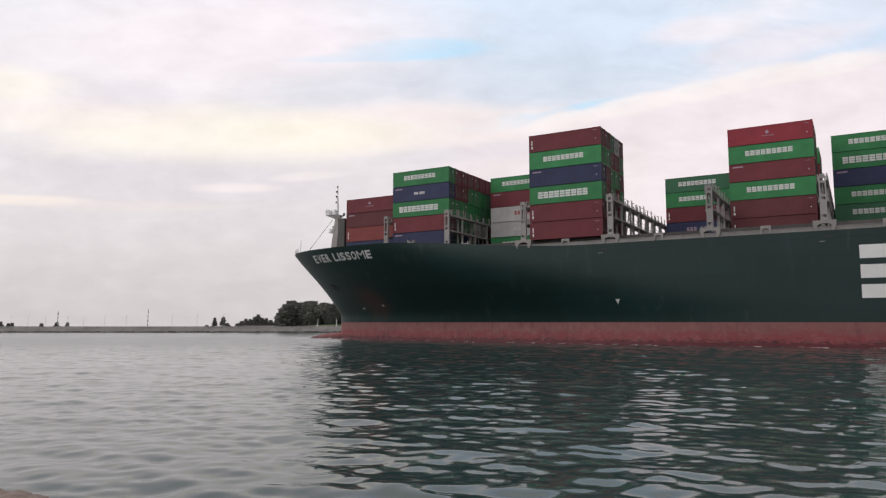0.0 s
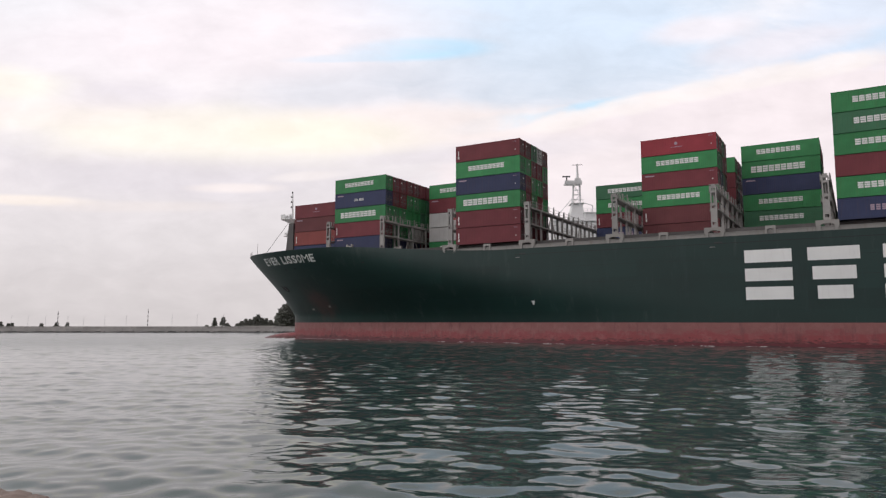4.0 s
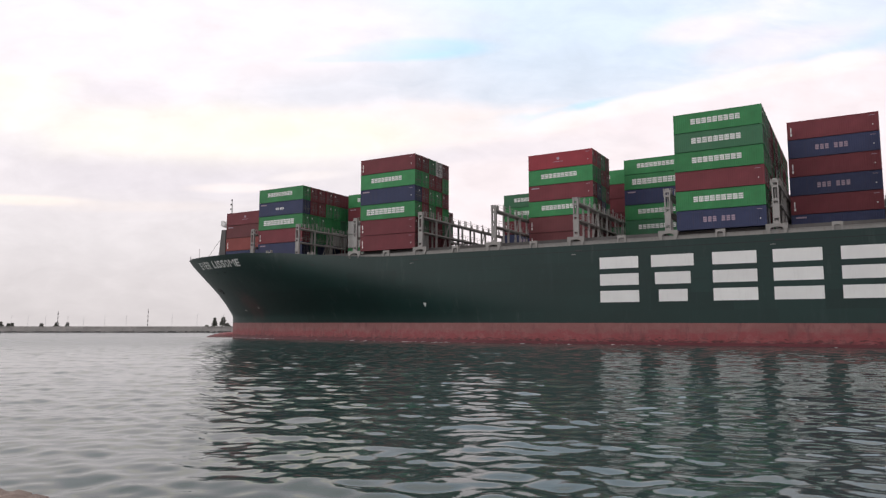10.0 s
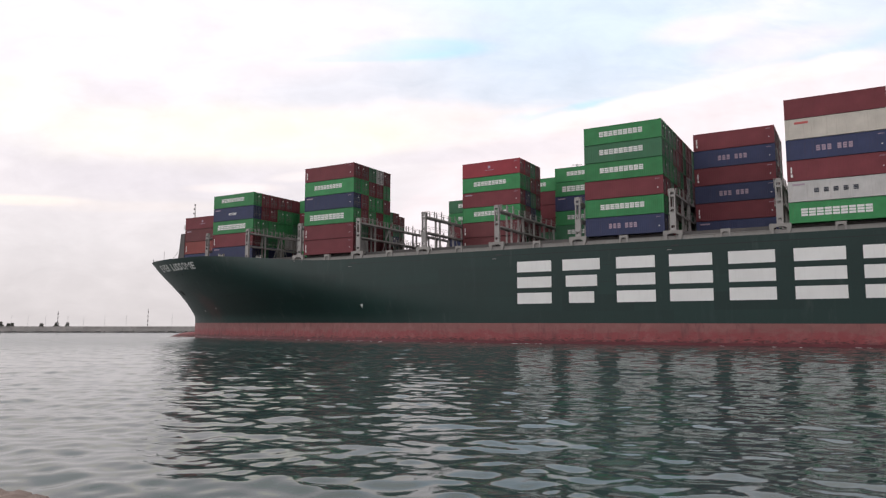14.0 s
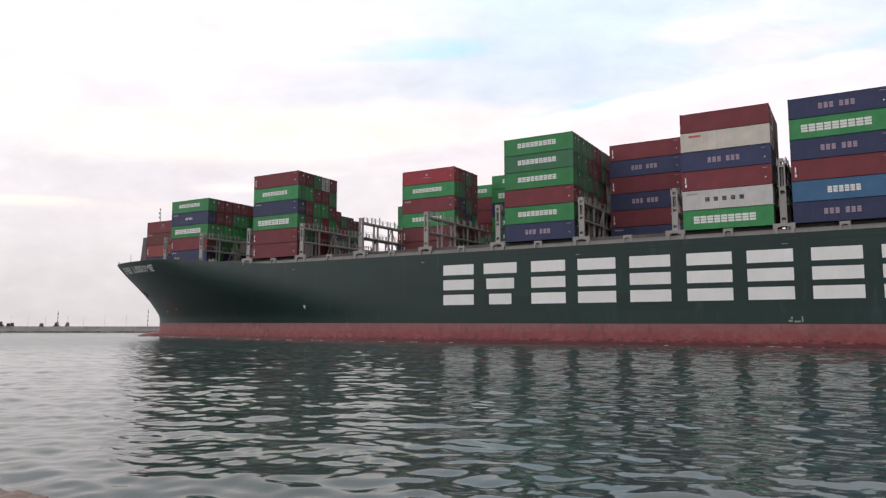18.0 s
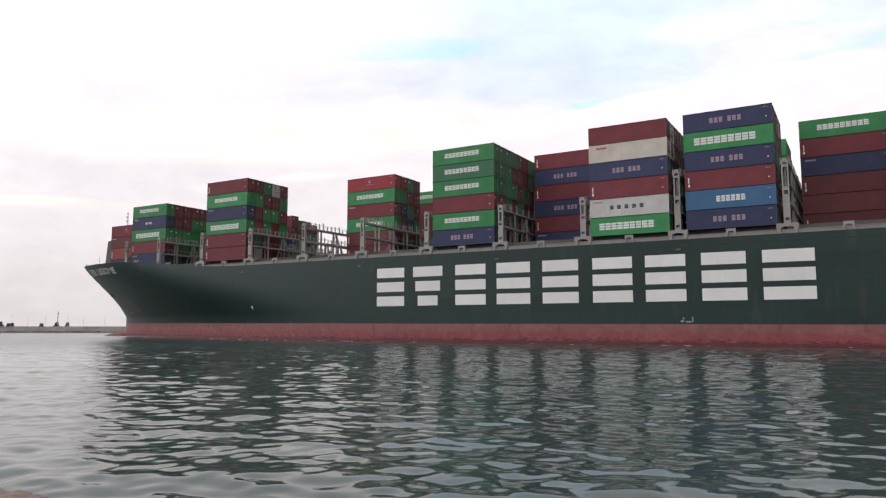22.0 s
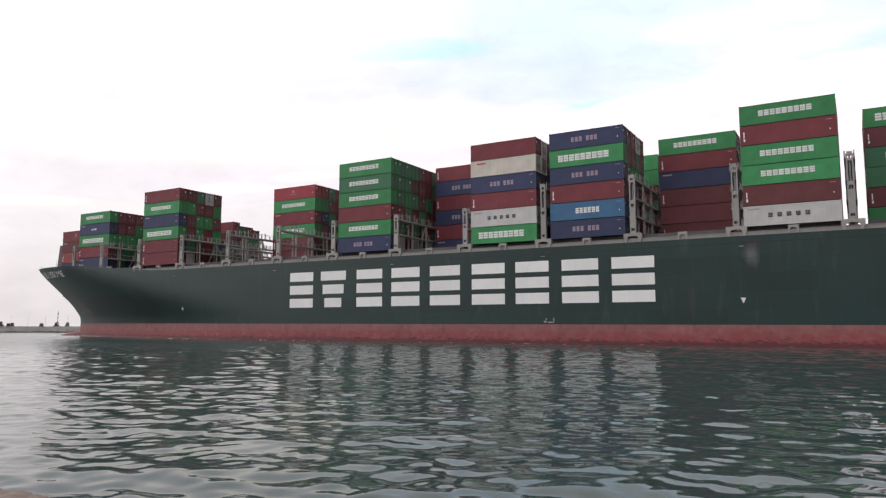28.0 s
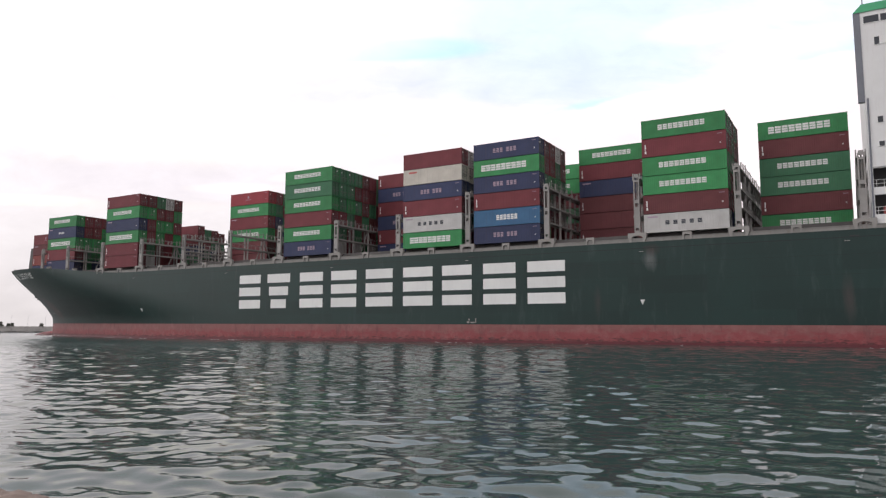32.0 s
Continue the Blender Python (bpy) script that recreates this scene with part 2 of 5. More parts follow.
link(chalk_at.outputs[0], chalk.inputs["Vector"])
chalk_amount = node("ShaderNodeMapRange")
for i, v in ((1, 0.60), (2, 0.80), (3, 0.0), (4, 0.5)):
    chalk_amount.inputs[i].default_value = v
link(chalk.outputs["Fac"], chalk_amount.inputs[0])
chalk_mix = node("ShaderNodeMix")
chalk_mix.data_type = "RGBA"
chalk_mix.inputs[7].default_value = (0.075, 0.095, 0.092, 1)
link(chalk_amount.outputs[0], chalk_mix.inputs[0]), link(hull_colour, chalk_mix.inputs[6])
hull_colour = chalk_mix.outputs[2]
# welded plates, each a little off its neighbours in tone
hull_sep = node("ShaderNodeSeparateXYZ")
link(hull_at.outputs["Object"], hull_sep.inputs[0])
hull_flat = node("ShaderNodeCombineXYZ")
link(hull_sep.outputs[0], hull_flat.inputs[0]), link(hull_sep.outputs[2], hull_flat.inputs[1])
plates = node("ShaderNodeTexBrick")
for key, val in (("Color1", (0.80, 0.82, 0.82, 1)), ("Color2", (1.22, 1.20, 1.20, 1)), ("Mortar", (0.74, 0.74, 0.74, 1)), ("Scale", 1.0), ("Mortar Size", 0.018), ("Mortar Smooth", 0.6), ("Brick Width", 11.4), ("Row Height", 2.55)):
    plates.inputs[key].default_value = val
link(hull_flat.outputs[0], plates.inputs["Vector"])
plate_mix = node("ShaderNodeMix")
plate_mix.data_type, plate_mix.blend_type = "RGBA", "MULTIPLY"
plate_mix.inputs[0].default_value = 0.65
link(hull_colour, plate_mix.inputs[6]), link(plates.outputs["Color"], plate_mix.inputs[7])
# upright rubs from fenders and tugs, in places
rub_at = node("ShaderNodeMapping")
rub_at.inputs["Scale"].default_value = (0.55, 0.55, 0.07)
link(hull_at.outputs["Object"], rub_at.inputs[0])
rubs = node("ShaderNodeTexNoise")
rubs.inputs["Scale"].default_value, rubs.inputs["Detail"].default_value, rubs.inputs["Roughness"].default_value = 1.0, 5.0, 0.7
link(rub_at.outputs[0], rubs.inputs["Vector"])
rub_much = node("ShaderNodeMapRange")
for i, v in ((1, 0.62), (2, 0.74), (3, 0.0), (4, 0.34)):
    rub_much.inputs[i].default_value = v
link(rubs.outputs["Fac"], rub_much.inputs[0])
rub_mix = node("ShaderNodeMix")
rub_mix.data_type = "RGBA"
rub_mix.inputs[7].default_value = (0.085, 0.088, 0.086, 1)
link(rub_much.outputs[0], rub_mix.inputs[0]), link(plate_mix.outputs[2], rub_mix.inputs[6])
hull_colour = rub_mix.outputs[2]
# chafe marks amidships: a pale smear under the sheer, two dull upright rubs
for place, size, tone, most in (((139.99, -0.35, 12.77), (1.3, 4.0, 1.9), (0.16, 0.17, 0.17, 1), 0.75), ((132.09, -0.35, 6.65), (0.7, 4.0, 3.2), (0.055, 0.045, 0.045, 1), 0.7), ((165.76, -0.35, 6.5), (0.9, 4.0, 3.4), (0.06, 0.05, 0.048, 1), 0.8), ((140.29000000000002, -0.35, 14.2), (1.6, 4.0, 1.0), (0.07, 0.03, 0.03, 1), 0.5)):
    chafe_at = node("ShaderNodeMapping")
    chafe_at.vector_type = "TEXTURE"
    chafe_at.inputs["Location"].default_value, chafe_at.inputs["Scale"].default_value = place, size
    link(hull_at.outputs["Object"], chafe_at.inputs[0])
    chafe_gap, chafe_sum, chafe, chafe_mix = node("ShaderNodeVectorMath"), node("ShaderNodeMath"), node("ShaderNodeMapRange"), node("ShaderNodeMix")
    chafe_gap.operation, chafe_sum.operation, chafe_mix.data_type = "LENGTH", "MULTIPLY_ADD", "RGBA"
    link(chafe_at.outputs[0], chafe_gap.inputs[0])
    chafe_sum.inputs[1].default_value = 1.6
    link(rubs.outputs["Fac"], chafe_sum.inputs[0]), link(chafe_gap.outputs["Value"], chafe_sum.inputs[2])
    for i, v in ((1, 0.75), (2, 1.75), (3, most), (4, 0.0)):
        chafe.inputs[i].default_value = v
    link(chafe_sum.outputs[0], chafe.inputs[0])
    chafe_mix.inputs[7].default_value = tone
    link(chafe.outputs[0], chafe_mix.inputs[0]), link(hull_colour, chafe_mix.inputs[6])
    hull_colour = chafe_mix.outputs[2]
link(wear.outputs[0], wear_mix.inputs[0]), link(hull_colour, wear_mix.inputs[6]), link(wear_mix.outputs[2], hull_shader.inputs["Base Color"])


def boot_topping_paint():
    """Faded pinkish paint above, sounder red below a ragged edge, dark scrapes and growth near the water."""
    m = paint("red_boot_topping_paint", (1, 1, 1), 0.55, vary=0.08, stain=(0.20, 0.10, 0.09), stain_amount=0.35, scale=0.5, streak=2.5, bump=0.12)
    t, node, link = m.node_tree, m.node_tree.nodes.new, m.node_tree.links.new
    co = node("ShaderNodeTexCoord")
    sep = node("ShaderNodeSeparateXYZ")
    link(co.outputs["Object"], sep.inputs[0])
    at = node("ShaderNodeMapping")
    at.inputs["Scale"].default_value = (0.30, 0.30, 0.9)
    link(co.outputs["Object"], at.inputs[0])
    noise_a, noise_b = node("ShaderNodeTexNoise"), node("ShaderNodeTexNoise")
    for n, sc in ((noise_a, 1.6), (noise_b, 5.0)):
        n.inputs["Scale"].default_value, n.inputs["Detail"].default_value, n.inputs["Roughness"].default_value = sc, 8.0, 0.65
        link(at.outputs[0], n.inputs["Vector"])
    def edge(source, gain, low, high):
        s1 = node("ShaderNodeMath")
        s1.operation = "MULTIPLY_ADD"
        s1.inputs[1].default_value = gain
        link(source.outputs["Fac"], s1.inputs[0]), link(sep.outputs[2], s1.inputs[2])
        r = node("ShaderNodeMapRange")
        r.inputs[1].default_value, r.inputs[2].default_value, r.inputs[3].default_value, r.inputs[4].default_value = low, high, 1.0, 0.0
        link(s1.outputs[0], r.inputs[0])
        return r.outputs[0]
    first, second = node("ShaderNodeMix"), node("ShaderNodeMix")
    for x in (first, second):
        x.data_type = "RGBA"
    first.inputs[6].default_value, first.inputs[7].default_value = (0.265, 0.100, 0.097, 1), (0.285, 0.058, 0.065, 1)
    second.inputs[7].default_value = (0.085, 0.022, 0.026, 1)
    link(edge(noise_a, 3.4, 3.2, 4.0), first.inputs[0]), link(first.outputs[2], second.inputs[6])
    link(edge(noise_b, 4.2, 2.45, 3.0), second.inputs[0])
    # chalky pink patches and dark upright scrapes all over
    blotch, scrape_at, scrape = node("ShaderNodeTexNoise"), node("ShaderNodeMapping"), node("ShaderNodeTexNoise")
    scrape_at.inputs["Scale"].default_value = (0.9, 0.9, 0.22)
    link(co.outputs["Object"], blotch.inputs["Vector"]), link(co.outputs["Object"], scrape_at.inputs[0]), link(scrape_at.outputs[0], scrape.inputs["Vector"])
    tint = second.outputs[2]
    for n, sc, lo, hi, much, colour in ((blotch, 0.7, 0.48, 0.66, 0.3, (0.38, 0.19, 0.185, 1)), (scrape, 1.0, 0.54, 0.68, 0.6, (0.15, 0.05, 0.055, 1))):
        n.inputs["Scale"].default_value, n.inputs["Detail"].default_value, n.inputs["Roughness"].default_value = sc, 7.0, 0.68
        r, over = node("ShaderNodeMapRange"), node("ShaderNodeMix")
        over.data_type = "RGBA"
        r.inputs[1].default_value, r.inputs[2].default_value, r.inputs[3].default_value, r.inputs[4].default_value = lo, hi, 0.0, much
        over.inputs[7].default_value = colour
        link(n.outputs["Fac"], r.inputs[0]), link(r.outputs[0], over.inputs[0]), link(tint, over.inputs[6])
        tint = over.outputs[2]
    shade = next(n for n in t.nodes if n.type == "VECT_MATH")
    link(tint, shade.inputs[0])
    return m


HULL_RED = boot_topping_paint()
HULL_WET = paint("wet_dark_red_antifouling", (0.12, 0.02, 0.028), 0.3, vary=0.2, stain=(0.05, 0.03, 0.03), stain_amount=0.6, scale=0.8, streak=1.0)
GREY = paint("light_grey_deck_paint", (0.31, 0.295, 0.28), 0.55, vary=0.1, stain=(0.22, 0.15, 0.11), stain_amount=0.45, scale=1.2)
BRIDGE = paint("grey_lashing_bridge_steel", (0.33, 0.315, 0.305), 0.6, vary=0.12, stain=(0.16, 0.10, 0.08), stain_amount=0.5, scale=1.2)
COAMING = paint("weathered_grey_coaming_paint", (0.25, 0.24, 0.228), 0.6, vary=0.14, stain=(0.15, 0.09, 0.07), stain_amount=0.6, scale=1.0)
# hatch grey is darkened to stand in for the shade beneath the boxes
HATCH = paint("dark_grey_hatch_paint", (0.085, 0.08, 0.078), 0.7, vary=0.2, stain=(0.10, 0.05, 0.035), stain_amount=0.6)
# dark steel and rubber; also painted shade inside openings
DARK = paint("dark_shadowed_steel", (0.03, 0.03, 0.032), 0.6)
DECK = paint("red_brown_deck_paint", (0.16, 0.06, 0.05), 0.7)
HOUSE = paint("white_superstructure_paint", (0.78, 0.78, 0.78), 0.45, vary=0.04, stain=(0.45, 0.36, 0.3), stain_amount=0.2)
WAVE_GREY = paint("dark_grey_steel", (0.09, 0.085, 0.085), 0.6)
SEAM = paint("darker_hull_seam", (0.007, 0.015, 0.014), 0.5, stain_amount=0.0)
HOUSE_GREEN = paint("green_roof_paint", (0.04, 0.30, 0.14), 0.45)
BRIDGE_GREY = paint("blue_grey_shaded_paint", (0.19, 0.20, 0.235), 0.5, vary=0.06, stain=(0.1, 0.08, 0.07), stain_amount=0.2)
GLASS_DARK = paint("dark_window_glass", (0.03, 0.035, 0.045), 0.08, stain_amount=0.0, bump=0.0)
STONE = paint("weathered_breakwater_concrete", (0.36, 0.34, 0.33), 0.9, vary=0.2, stain=(0.07, 0.065, 0.06), stain_amount=0.8, scale=0.4, streak=1.0, bump=0.5)
KERB = paint("rough_quay_concrete", (0.29, 0.225, 0.195), 0.95, vary=0.3, stain=(0.12, 0.09, 0.07), stain_amount=0.7, scale=4.0, streak=1.0, bump=0.8)
BARK = paint("grey_brown_bark", (0.10, 0.08, 0.065), 0.9)
# olive foliage, its colour raised well above leaf tone to carry distance haze
LEAF = paint("dark_olive_foliage", (0.28, 0.285, 0.255), 0.85, vary=0.16, stain=(0.13, 0.135, 0.11), stain_amount=0.5, scale=0.6, streak=1.0)
leaf_nodes, leaf_link = LEAF.node_tree.nodes, LEAF.node_tree.links.new
leaf_shader = next(n for n in leaf_nodes if n.type == "BSDF_PRINCIPLED")
leaf_through, leaf_mix = leaf_nodes.new("ShaderNodeBsdfTranslucent"), leaf_nodes.new("ShaderNodeMixShader")
leaf_mix.inputs[0].default_value = 0.5
leaf_link(leaf_shader.inputs["Base Color"].links[0].from_socket, leaf_through.inputs[0])
leaf_link(leaf_shader.outputs[0], leaf_mix.inputs[1]), leaf_link(leaf_through.outputs[0], leaf_mix.inputs[2])
leaf_link(leaf_mix.outputs[0], next(n for n in leaf_nodes if n.type == "OUTPUT_MATERIAL").inputs[0])
GRASS = paint("rough_grass", (0.085, 0.105, 0.058), 0.95, vary=0.25, stain=(0.16, 0.13, 0.08), stain_amount=0.5, scale=0.3, streak=1.0)
WET_STONE = paint("wet_dark_stone", (0.055, 0.05, 0.048), 0.6, vary=0.3, stain=(0.03, 0.03, 0.028), stain_amount=0.6, scale=0.6, streak=1.0, bump=0.4)
MARK_PALE_SAND = paint("pale_sandy_concrete", (0.42, 0.40, 0.37), 0.9)
POST = paint("dark_post_paint", (0.10, 0.09, 0.09), 0.6)
POST_PALE = paint("pale_galvanised_post", (0.55, 0.55, 0.56), 0.5, 0.3)


def water_material():
    """Clear grey-green harbour water; the ripples too small for the mesh are relief, and far off they blur."""
    m = bpy.data.materials.new("rippled_harbour_water")
    t, node, link = tree_of(m)
    co = node("ShaderNodeTexCoord")
    shader = node("ShaderNodeBsdfPrincipled", values={"Base Color": (0.030, 0.056, 0.053, 1), "Roughness": 0.03, "IOR": 1.333})
    out = node("ShaderNodeSeparateXYZ")
    link(co.outputs["Object"], out.inputs[0])
    # calmer and livelier patches
    patch_at = node("ShaderNodeMapping", values={"Scale": (0.03, 0.09, 1.0)})
    link(co.outputs["Object"], patch_at.inputs[0])
    gusts = node("ShaderNodeTexNoise", values={"Scale": 1.0, "Detail": 3.0, "Roughness": 0.5})
    link(patch_at.outputs[0], gusts.inputs["Vector"])
    gust = node("ShaderNodeMapRange", values={1: 0.35, 2: 0.65, 3: 0.55, 4: 1.3})
    link(gusts.outputs["Fac"], gust.inputs[0])
    normal = None
    for wide, high, detail, deep, near, far in ((0.35, 0.62, 3.0, 0.06, 0.24, 0.30), (1.7, 3.0, 3.0, 0.02, 0.20, 0.6), (5.0, 11.0, 3.0, 0.006, 0.35, 0.6)):
        at = node("ShaderNodeMapping", values={"Scale": (wide, high, 1.0), "Rotation": (0, 0, 0.2)})
        link(co.outputs["Object"], at.inputs[0])
        n = node("ShaderNodeTexNoise", values={"Scale": 1.0, "Detail": detail, "Roughness": 0.5, "Distortion": 0.35})
        link(at.outputs[0], n.inputs["Vector"])
        bump = node("ShaderNodeBump", values={"Strength": near, "Distance": deep})
        grow = node("ShaderNodeMapRange", values={1: 15.0, 2: 95.0, 3: near, 4: far})
        much = node("ShaderNodeMath", op="MULTIPLY")
        link(out.outputs[1], grow.inputs[0]), link(grow.outputs[0], much.inputs[0]), link(gust.outputs[0], much.inputs[1])
        link(much.outputs[0], bump.inputs["Strength"]), link(n.outputs["Fac"], bump.inputs["Height"])
        if normal is not None:
            link(normal, bump.inputs["Normal"])
        normal = bump.outputs[0]
    link(normal, shader.inputs["Normal"])
    blur = node("ShaderNodeMapRange", values={1: 55.0, 2: 110.0, 3: 0.02, 4: 0.19})
    link(out.outputs[1], blur.inputs[0]), link(blur.outputs[0], shader.inputs["Roughness"])
    link(shader.outputs[0], node("ShaderNodeOutputMaterial").inputs[0])
    return m


WATER = water_material()


# ------------------------------------------------------------------ mesh helpers
def mesh_of(name, verts, faces, mats, smooth=False, index=None):
    me = bpy.data.meshes.new(name)
    me.from_pydata([tuple(v) for v in verts], [], [tuple(f) for f in faces])
    for m in mats if isinstance(mats, (list, tuple)) else [mats]:
        me.materials.append(m)
    if index is not None:
        me.polygons.foreach_set("material_index", index)
    if smooth:
        me.polygons.foreach_set("use_smooth", [True] * len(me.polygons))
    me.update()
    return me


def child(name, me, parent, label="", m=None):
    ob = new(name, me)
    ob.parent = parent
    if m is not None:
        ob.matrix_basis = m
    if label:
        tagged(ob, label)
    return ob


class Shape:
    """Collects boxes, bars and sheets into one mesh."""
    def __init__(self):
        self.v, self.f = [], []

    def box(self, x0, x1, y0, y1, z0, z1):
        n = len(self.v)
        self.v += [(x, y, z) for z in (z0, z1) for y in (y0, y1) for x in (x0, x1)]
        self.f += [(n, n + 2, n + 3, n + 1), (n + 4, n + 5, n + 7, n + 6), (n, n + 1, n + 5, n + 4), (n + 2, n + 6, n + 7, n + 3), (n, n + 4, n + 6, n + 2), (n + 1, n + 3, n + 7, n + 5)]
        return self

    def bar(self, a, b, r, sides=6, r2=None):
        a, b = Vector(a), Vector(b)
        q = (b - a).to_track_quat("Z", "Y")
        n = len(self.v)
        for p, rad in ((a, r), (b, r if r2 is None else r2)):
            for i in range(sides):
                w = 2 * math.pi * i / sides
                self.v.append(tuple(p + q @ Vector((rad * math.cos(w), rad * math.sin(w), 0))))
        for i in range(sides):
            j = (i + 1) % sides
            self.f.append((n + i, n + j, n + sides + j, n + sides + i))
        self.f.append(tuple(n + i for i in reversed(range(sides))))
        self.f.append(tuple(n + sides + i for i in range(sides)))
        return self

    def strip(self, profile, x=None, y=None, z0=0, z1=1):
        """Upright folded sheet through the (x, y) points of profile."""
        n = len(self.v)
        for px, py in profile:
            self.v += [(px, py, z0), (px, py, z1)]
        for i in range(len(profile) - 1):
            a = n + 2 * i
            self.f.append((a, a + 2, a + 3, a + 1))
        return self

    def mesh(self, name, mats, smooth=False):
        return mesh_of(name, self.v, self.f, mats, smooth)


# ------------------------------------------------------------------ the ship's course
HEADING = -30.2                       # degrees; the ship's own x runs aft, y away from the quay
MOVES = []                            # things that travel with the ship: (thing, pose on the ship)
COURSE = ((0.0, 6.725, 119.901), (4.0, -5.269, 126.928), (8.0, -17.181, 134.011), (12.0, -29.14, 141.137), (16.0, -41.206, 148.295), (20.0, -53.382, 155.474), (24.0, -65.624, 162.663), (28.0, -77.85, 169.85), (32.0, -89.955, 177.024))


# ------------------------------------------------------------------ hull
YC, HALF = 22.2, 22.55
X_TIP, Z_TIP, STERN = -58.58, 18.85, 274.0


def stem_x(z):
    s = min(max((z - 5.195) / (Z_TIP - 5.195), 0), 1)
    return -47.5 + (X_TIP + 47.5) * s ** 1.029


def sharp_breadth(x, z):
    s = min(max((z - 3.2) / (Z_TIP - 3.2), 0), 1)
    s = 1 - (1 - s) ** 1.588                      # the flare eases to upright below the rail
    run = 84.6 + (40.36 - 84.6) * s ** 1.527
    p = 1.251 + 0.276 * s
    q = 1.25 + 0.658 * s ** 1.981                 # the stem is bluff
    u = min(max((x - stem_x(z)) / run, 0), 1)
    return HALF * (1 - (1 - u) ** p) ** (1 / q)


def half_breadth(x, z):
    """Half the ship's breadth; the shoulder where the bow runs into the straight side is faired."""
    s = min(max((z - 3.2) / (Z_TIP - 3.2), 0), 1)
    w = min(15.0, 0.4 * max(x - stem_x(z), 0)) * (1 - s ** 4)
    b = sum(k * sharp_breadth(x + d * w, z) for d, k in ((-1.0, 0.12), (-0.5, 0.23), (0.0, 0.30), (0.5, 0.23), (1.0, 0.12))) if x < 70 else HALF
    if x > 215:                                   # the run aft, finer low down
        v = (x - 215) / (STERN - 215)
        b *= 1 - v * v * (0.12 + 0.75 * max(0, 1 - z / 9.0))
    return b


def deck_z(x):
    if x > -24.93:
        u = min(max((x + 24.93) / 43.77, 0), 1)
        u = u * u * (3 - 2 * u)
        return 18.08 + (15.45 - 18.08) * u
    return 18.08 + (Z_TIP - 18.08) * min((-24.93 - x) / 33.65, 1)


def boot_top(x):
    """Upper edge of the red paint: she trims a little by the stern."""
    return 3.475 - 0.0036 * x


def hull_sheet(zlow, zhigh, nz, side, name, mat):
    """One side of the shell between two heights, each a number or a line along the ship."""
    cols = 150
    us = [(i / cols) ** 1.7 for i in range(cols + 1)]
    verts, faces = [], []
    for u in us:
        for j in range(nz + 1):
            v = j / nz
            x = 0
            z = 6.0
            for _ in range(6):
                foot, top = (e(x) if callable(e) else e for e in (zlow, zhigh))
                z = foot + (top - foot) * v
                x0 = stem_x(z)
                x = x0 + (STERN - x0) * u
            verts.append((x, YC + side * half_breadth(x, z), z))
    for i in range(cols):
        for j in range(nz):
            a = i * (nz + 1) + j
            q = (a, a + nz + 1, a + nz + 2, a + 1)
            faces.append(q if side < 0 else q[::-1])
    return mesh_of(name, verts, faces, mat, smooth=True)


def container_ship():
    ship = tagged(new("container_ship"), "large dark-green container ship with red boot topping, under way", "ship")
    MOVES.append((ship, Matrix.Identity(4)))
    for side in (-1, 1):
        child("hull_side", hull_sheet(boot_top, deck_z, 26, side, "hull_side", HULL_GREEN), ship, "dark green flared hull plating")
        child("boot_topping", hull_sheet(0.42, boot_top, 6, side, "boot_topping", HULL_RED), ship, "scuffed red boot topping band")
        child("waterline_band", hull_sheet(-1.5, 0.42, 4, side, "waterline_band", HULL_WET), ship, "wet dark red band at the waterline")
    # weather deck, closed aft by the transom
    n = 90
    xs = [X_TIP + 0.05 + (STERN - X_TIP - 0.05) * (i / n) ** 1.5 for i in range(n + 1)]
    v, f = [], []
    for x in xs:
        z = min(deck_z(x) - 0.9, 17.2) if x < 0 else 14.6
        b = max(half_breadth(x, z) - 0.12, 0.01)
        v += [(x, YC - b, z), (x, YC + b, z)]
    f = [(2 * i, 2 * i + 2, 2 * i + 3, 2 * i + 1) for i in range(n)]
    child("weather_deck", mesh_of("weather_deck", v, f, DECK), ship, "red-brown painted weather deck")
    tv = [(STERN, YC + s * half_breadth(STERN, z), z) for z in (-1.5, 3, 8, 12, 15.45) for s in (-1, 1)]
    child("transom", mesh_of("transom", tv, [(2 * i, 2 * i + 1, 2 * i + 3, 2 * i + 2) for i in range(4)], HULL_GREEN), ship)
    # bulbous bow, just awash
    v, f = [], []
    rings, seg = 14, 16
    for i in range(rings + 1):
        u = i / rings
        x = -60.3 + 17 * u
        r = 3.45 * math.sin(min(u * 1.25, 1) * math.pi / 2) ** 0.5 if u else 0.02
        for k in range(seg):
            w = 2 * math.pi * k / seg
            v.append((x, YC + 0.72 * r * (1 - 0.75 * max(0, (u - 0.55) / 0.45)) * math.cos(w), -2.0 + 0.98 * r * math.sin(w)))
    for i in range(rings):
        for k in range(seg):
            a, b = i * seg + k, i * seg + (k + 1) % seg
            f.append((a, b, b + seg, a + seg))
    child("bulbous_bow", mesh_of("bulbous_bow", v, f, HULL_RED, smooth=True), ship, "red bulbous bow breaking the surface")
    return ship


SHIP = container_ship()


def shell_patch(name, outline, mat, label="", lift=0.03, div=6):
    """A thin painted patch that lies on the near side of the shell; outline: (x0, x1, z0, z1)."""
    x0, x1, z0, z1 = outline
    v, f = [], []
    for i in range(div + 1):
        for j in range(div + 1):
            x, z = x0 + (x1 - x0) * i / div, z0 + (z1 - z0) * j / div
            v.append((x, YC - half_breadth(x, z) - lift, z))
    for i in range(div):
        for j in range(div):
            a = i * (div + 1) + j
            f.append((a, a + div + 1, a + div + 2, a + 1))
    return child(name, mesh_of(name, v, f, mat), SHIP, label)


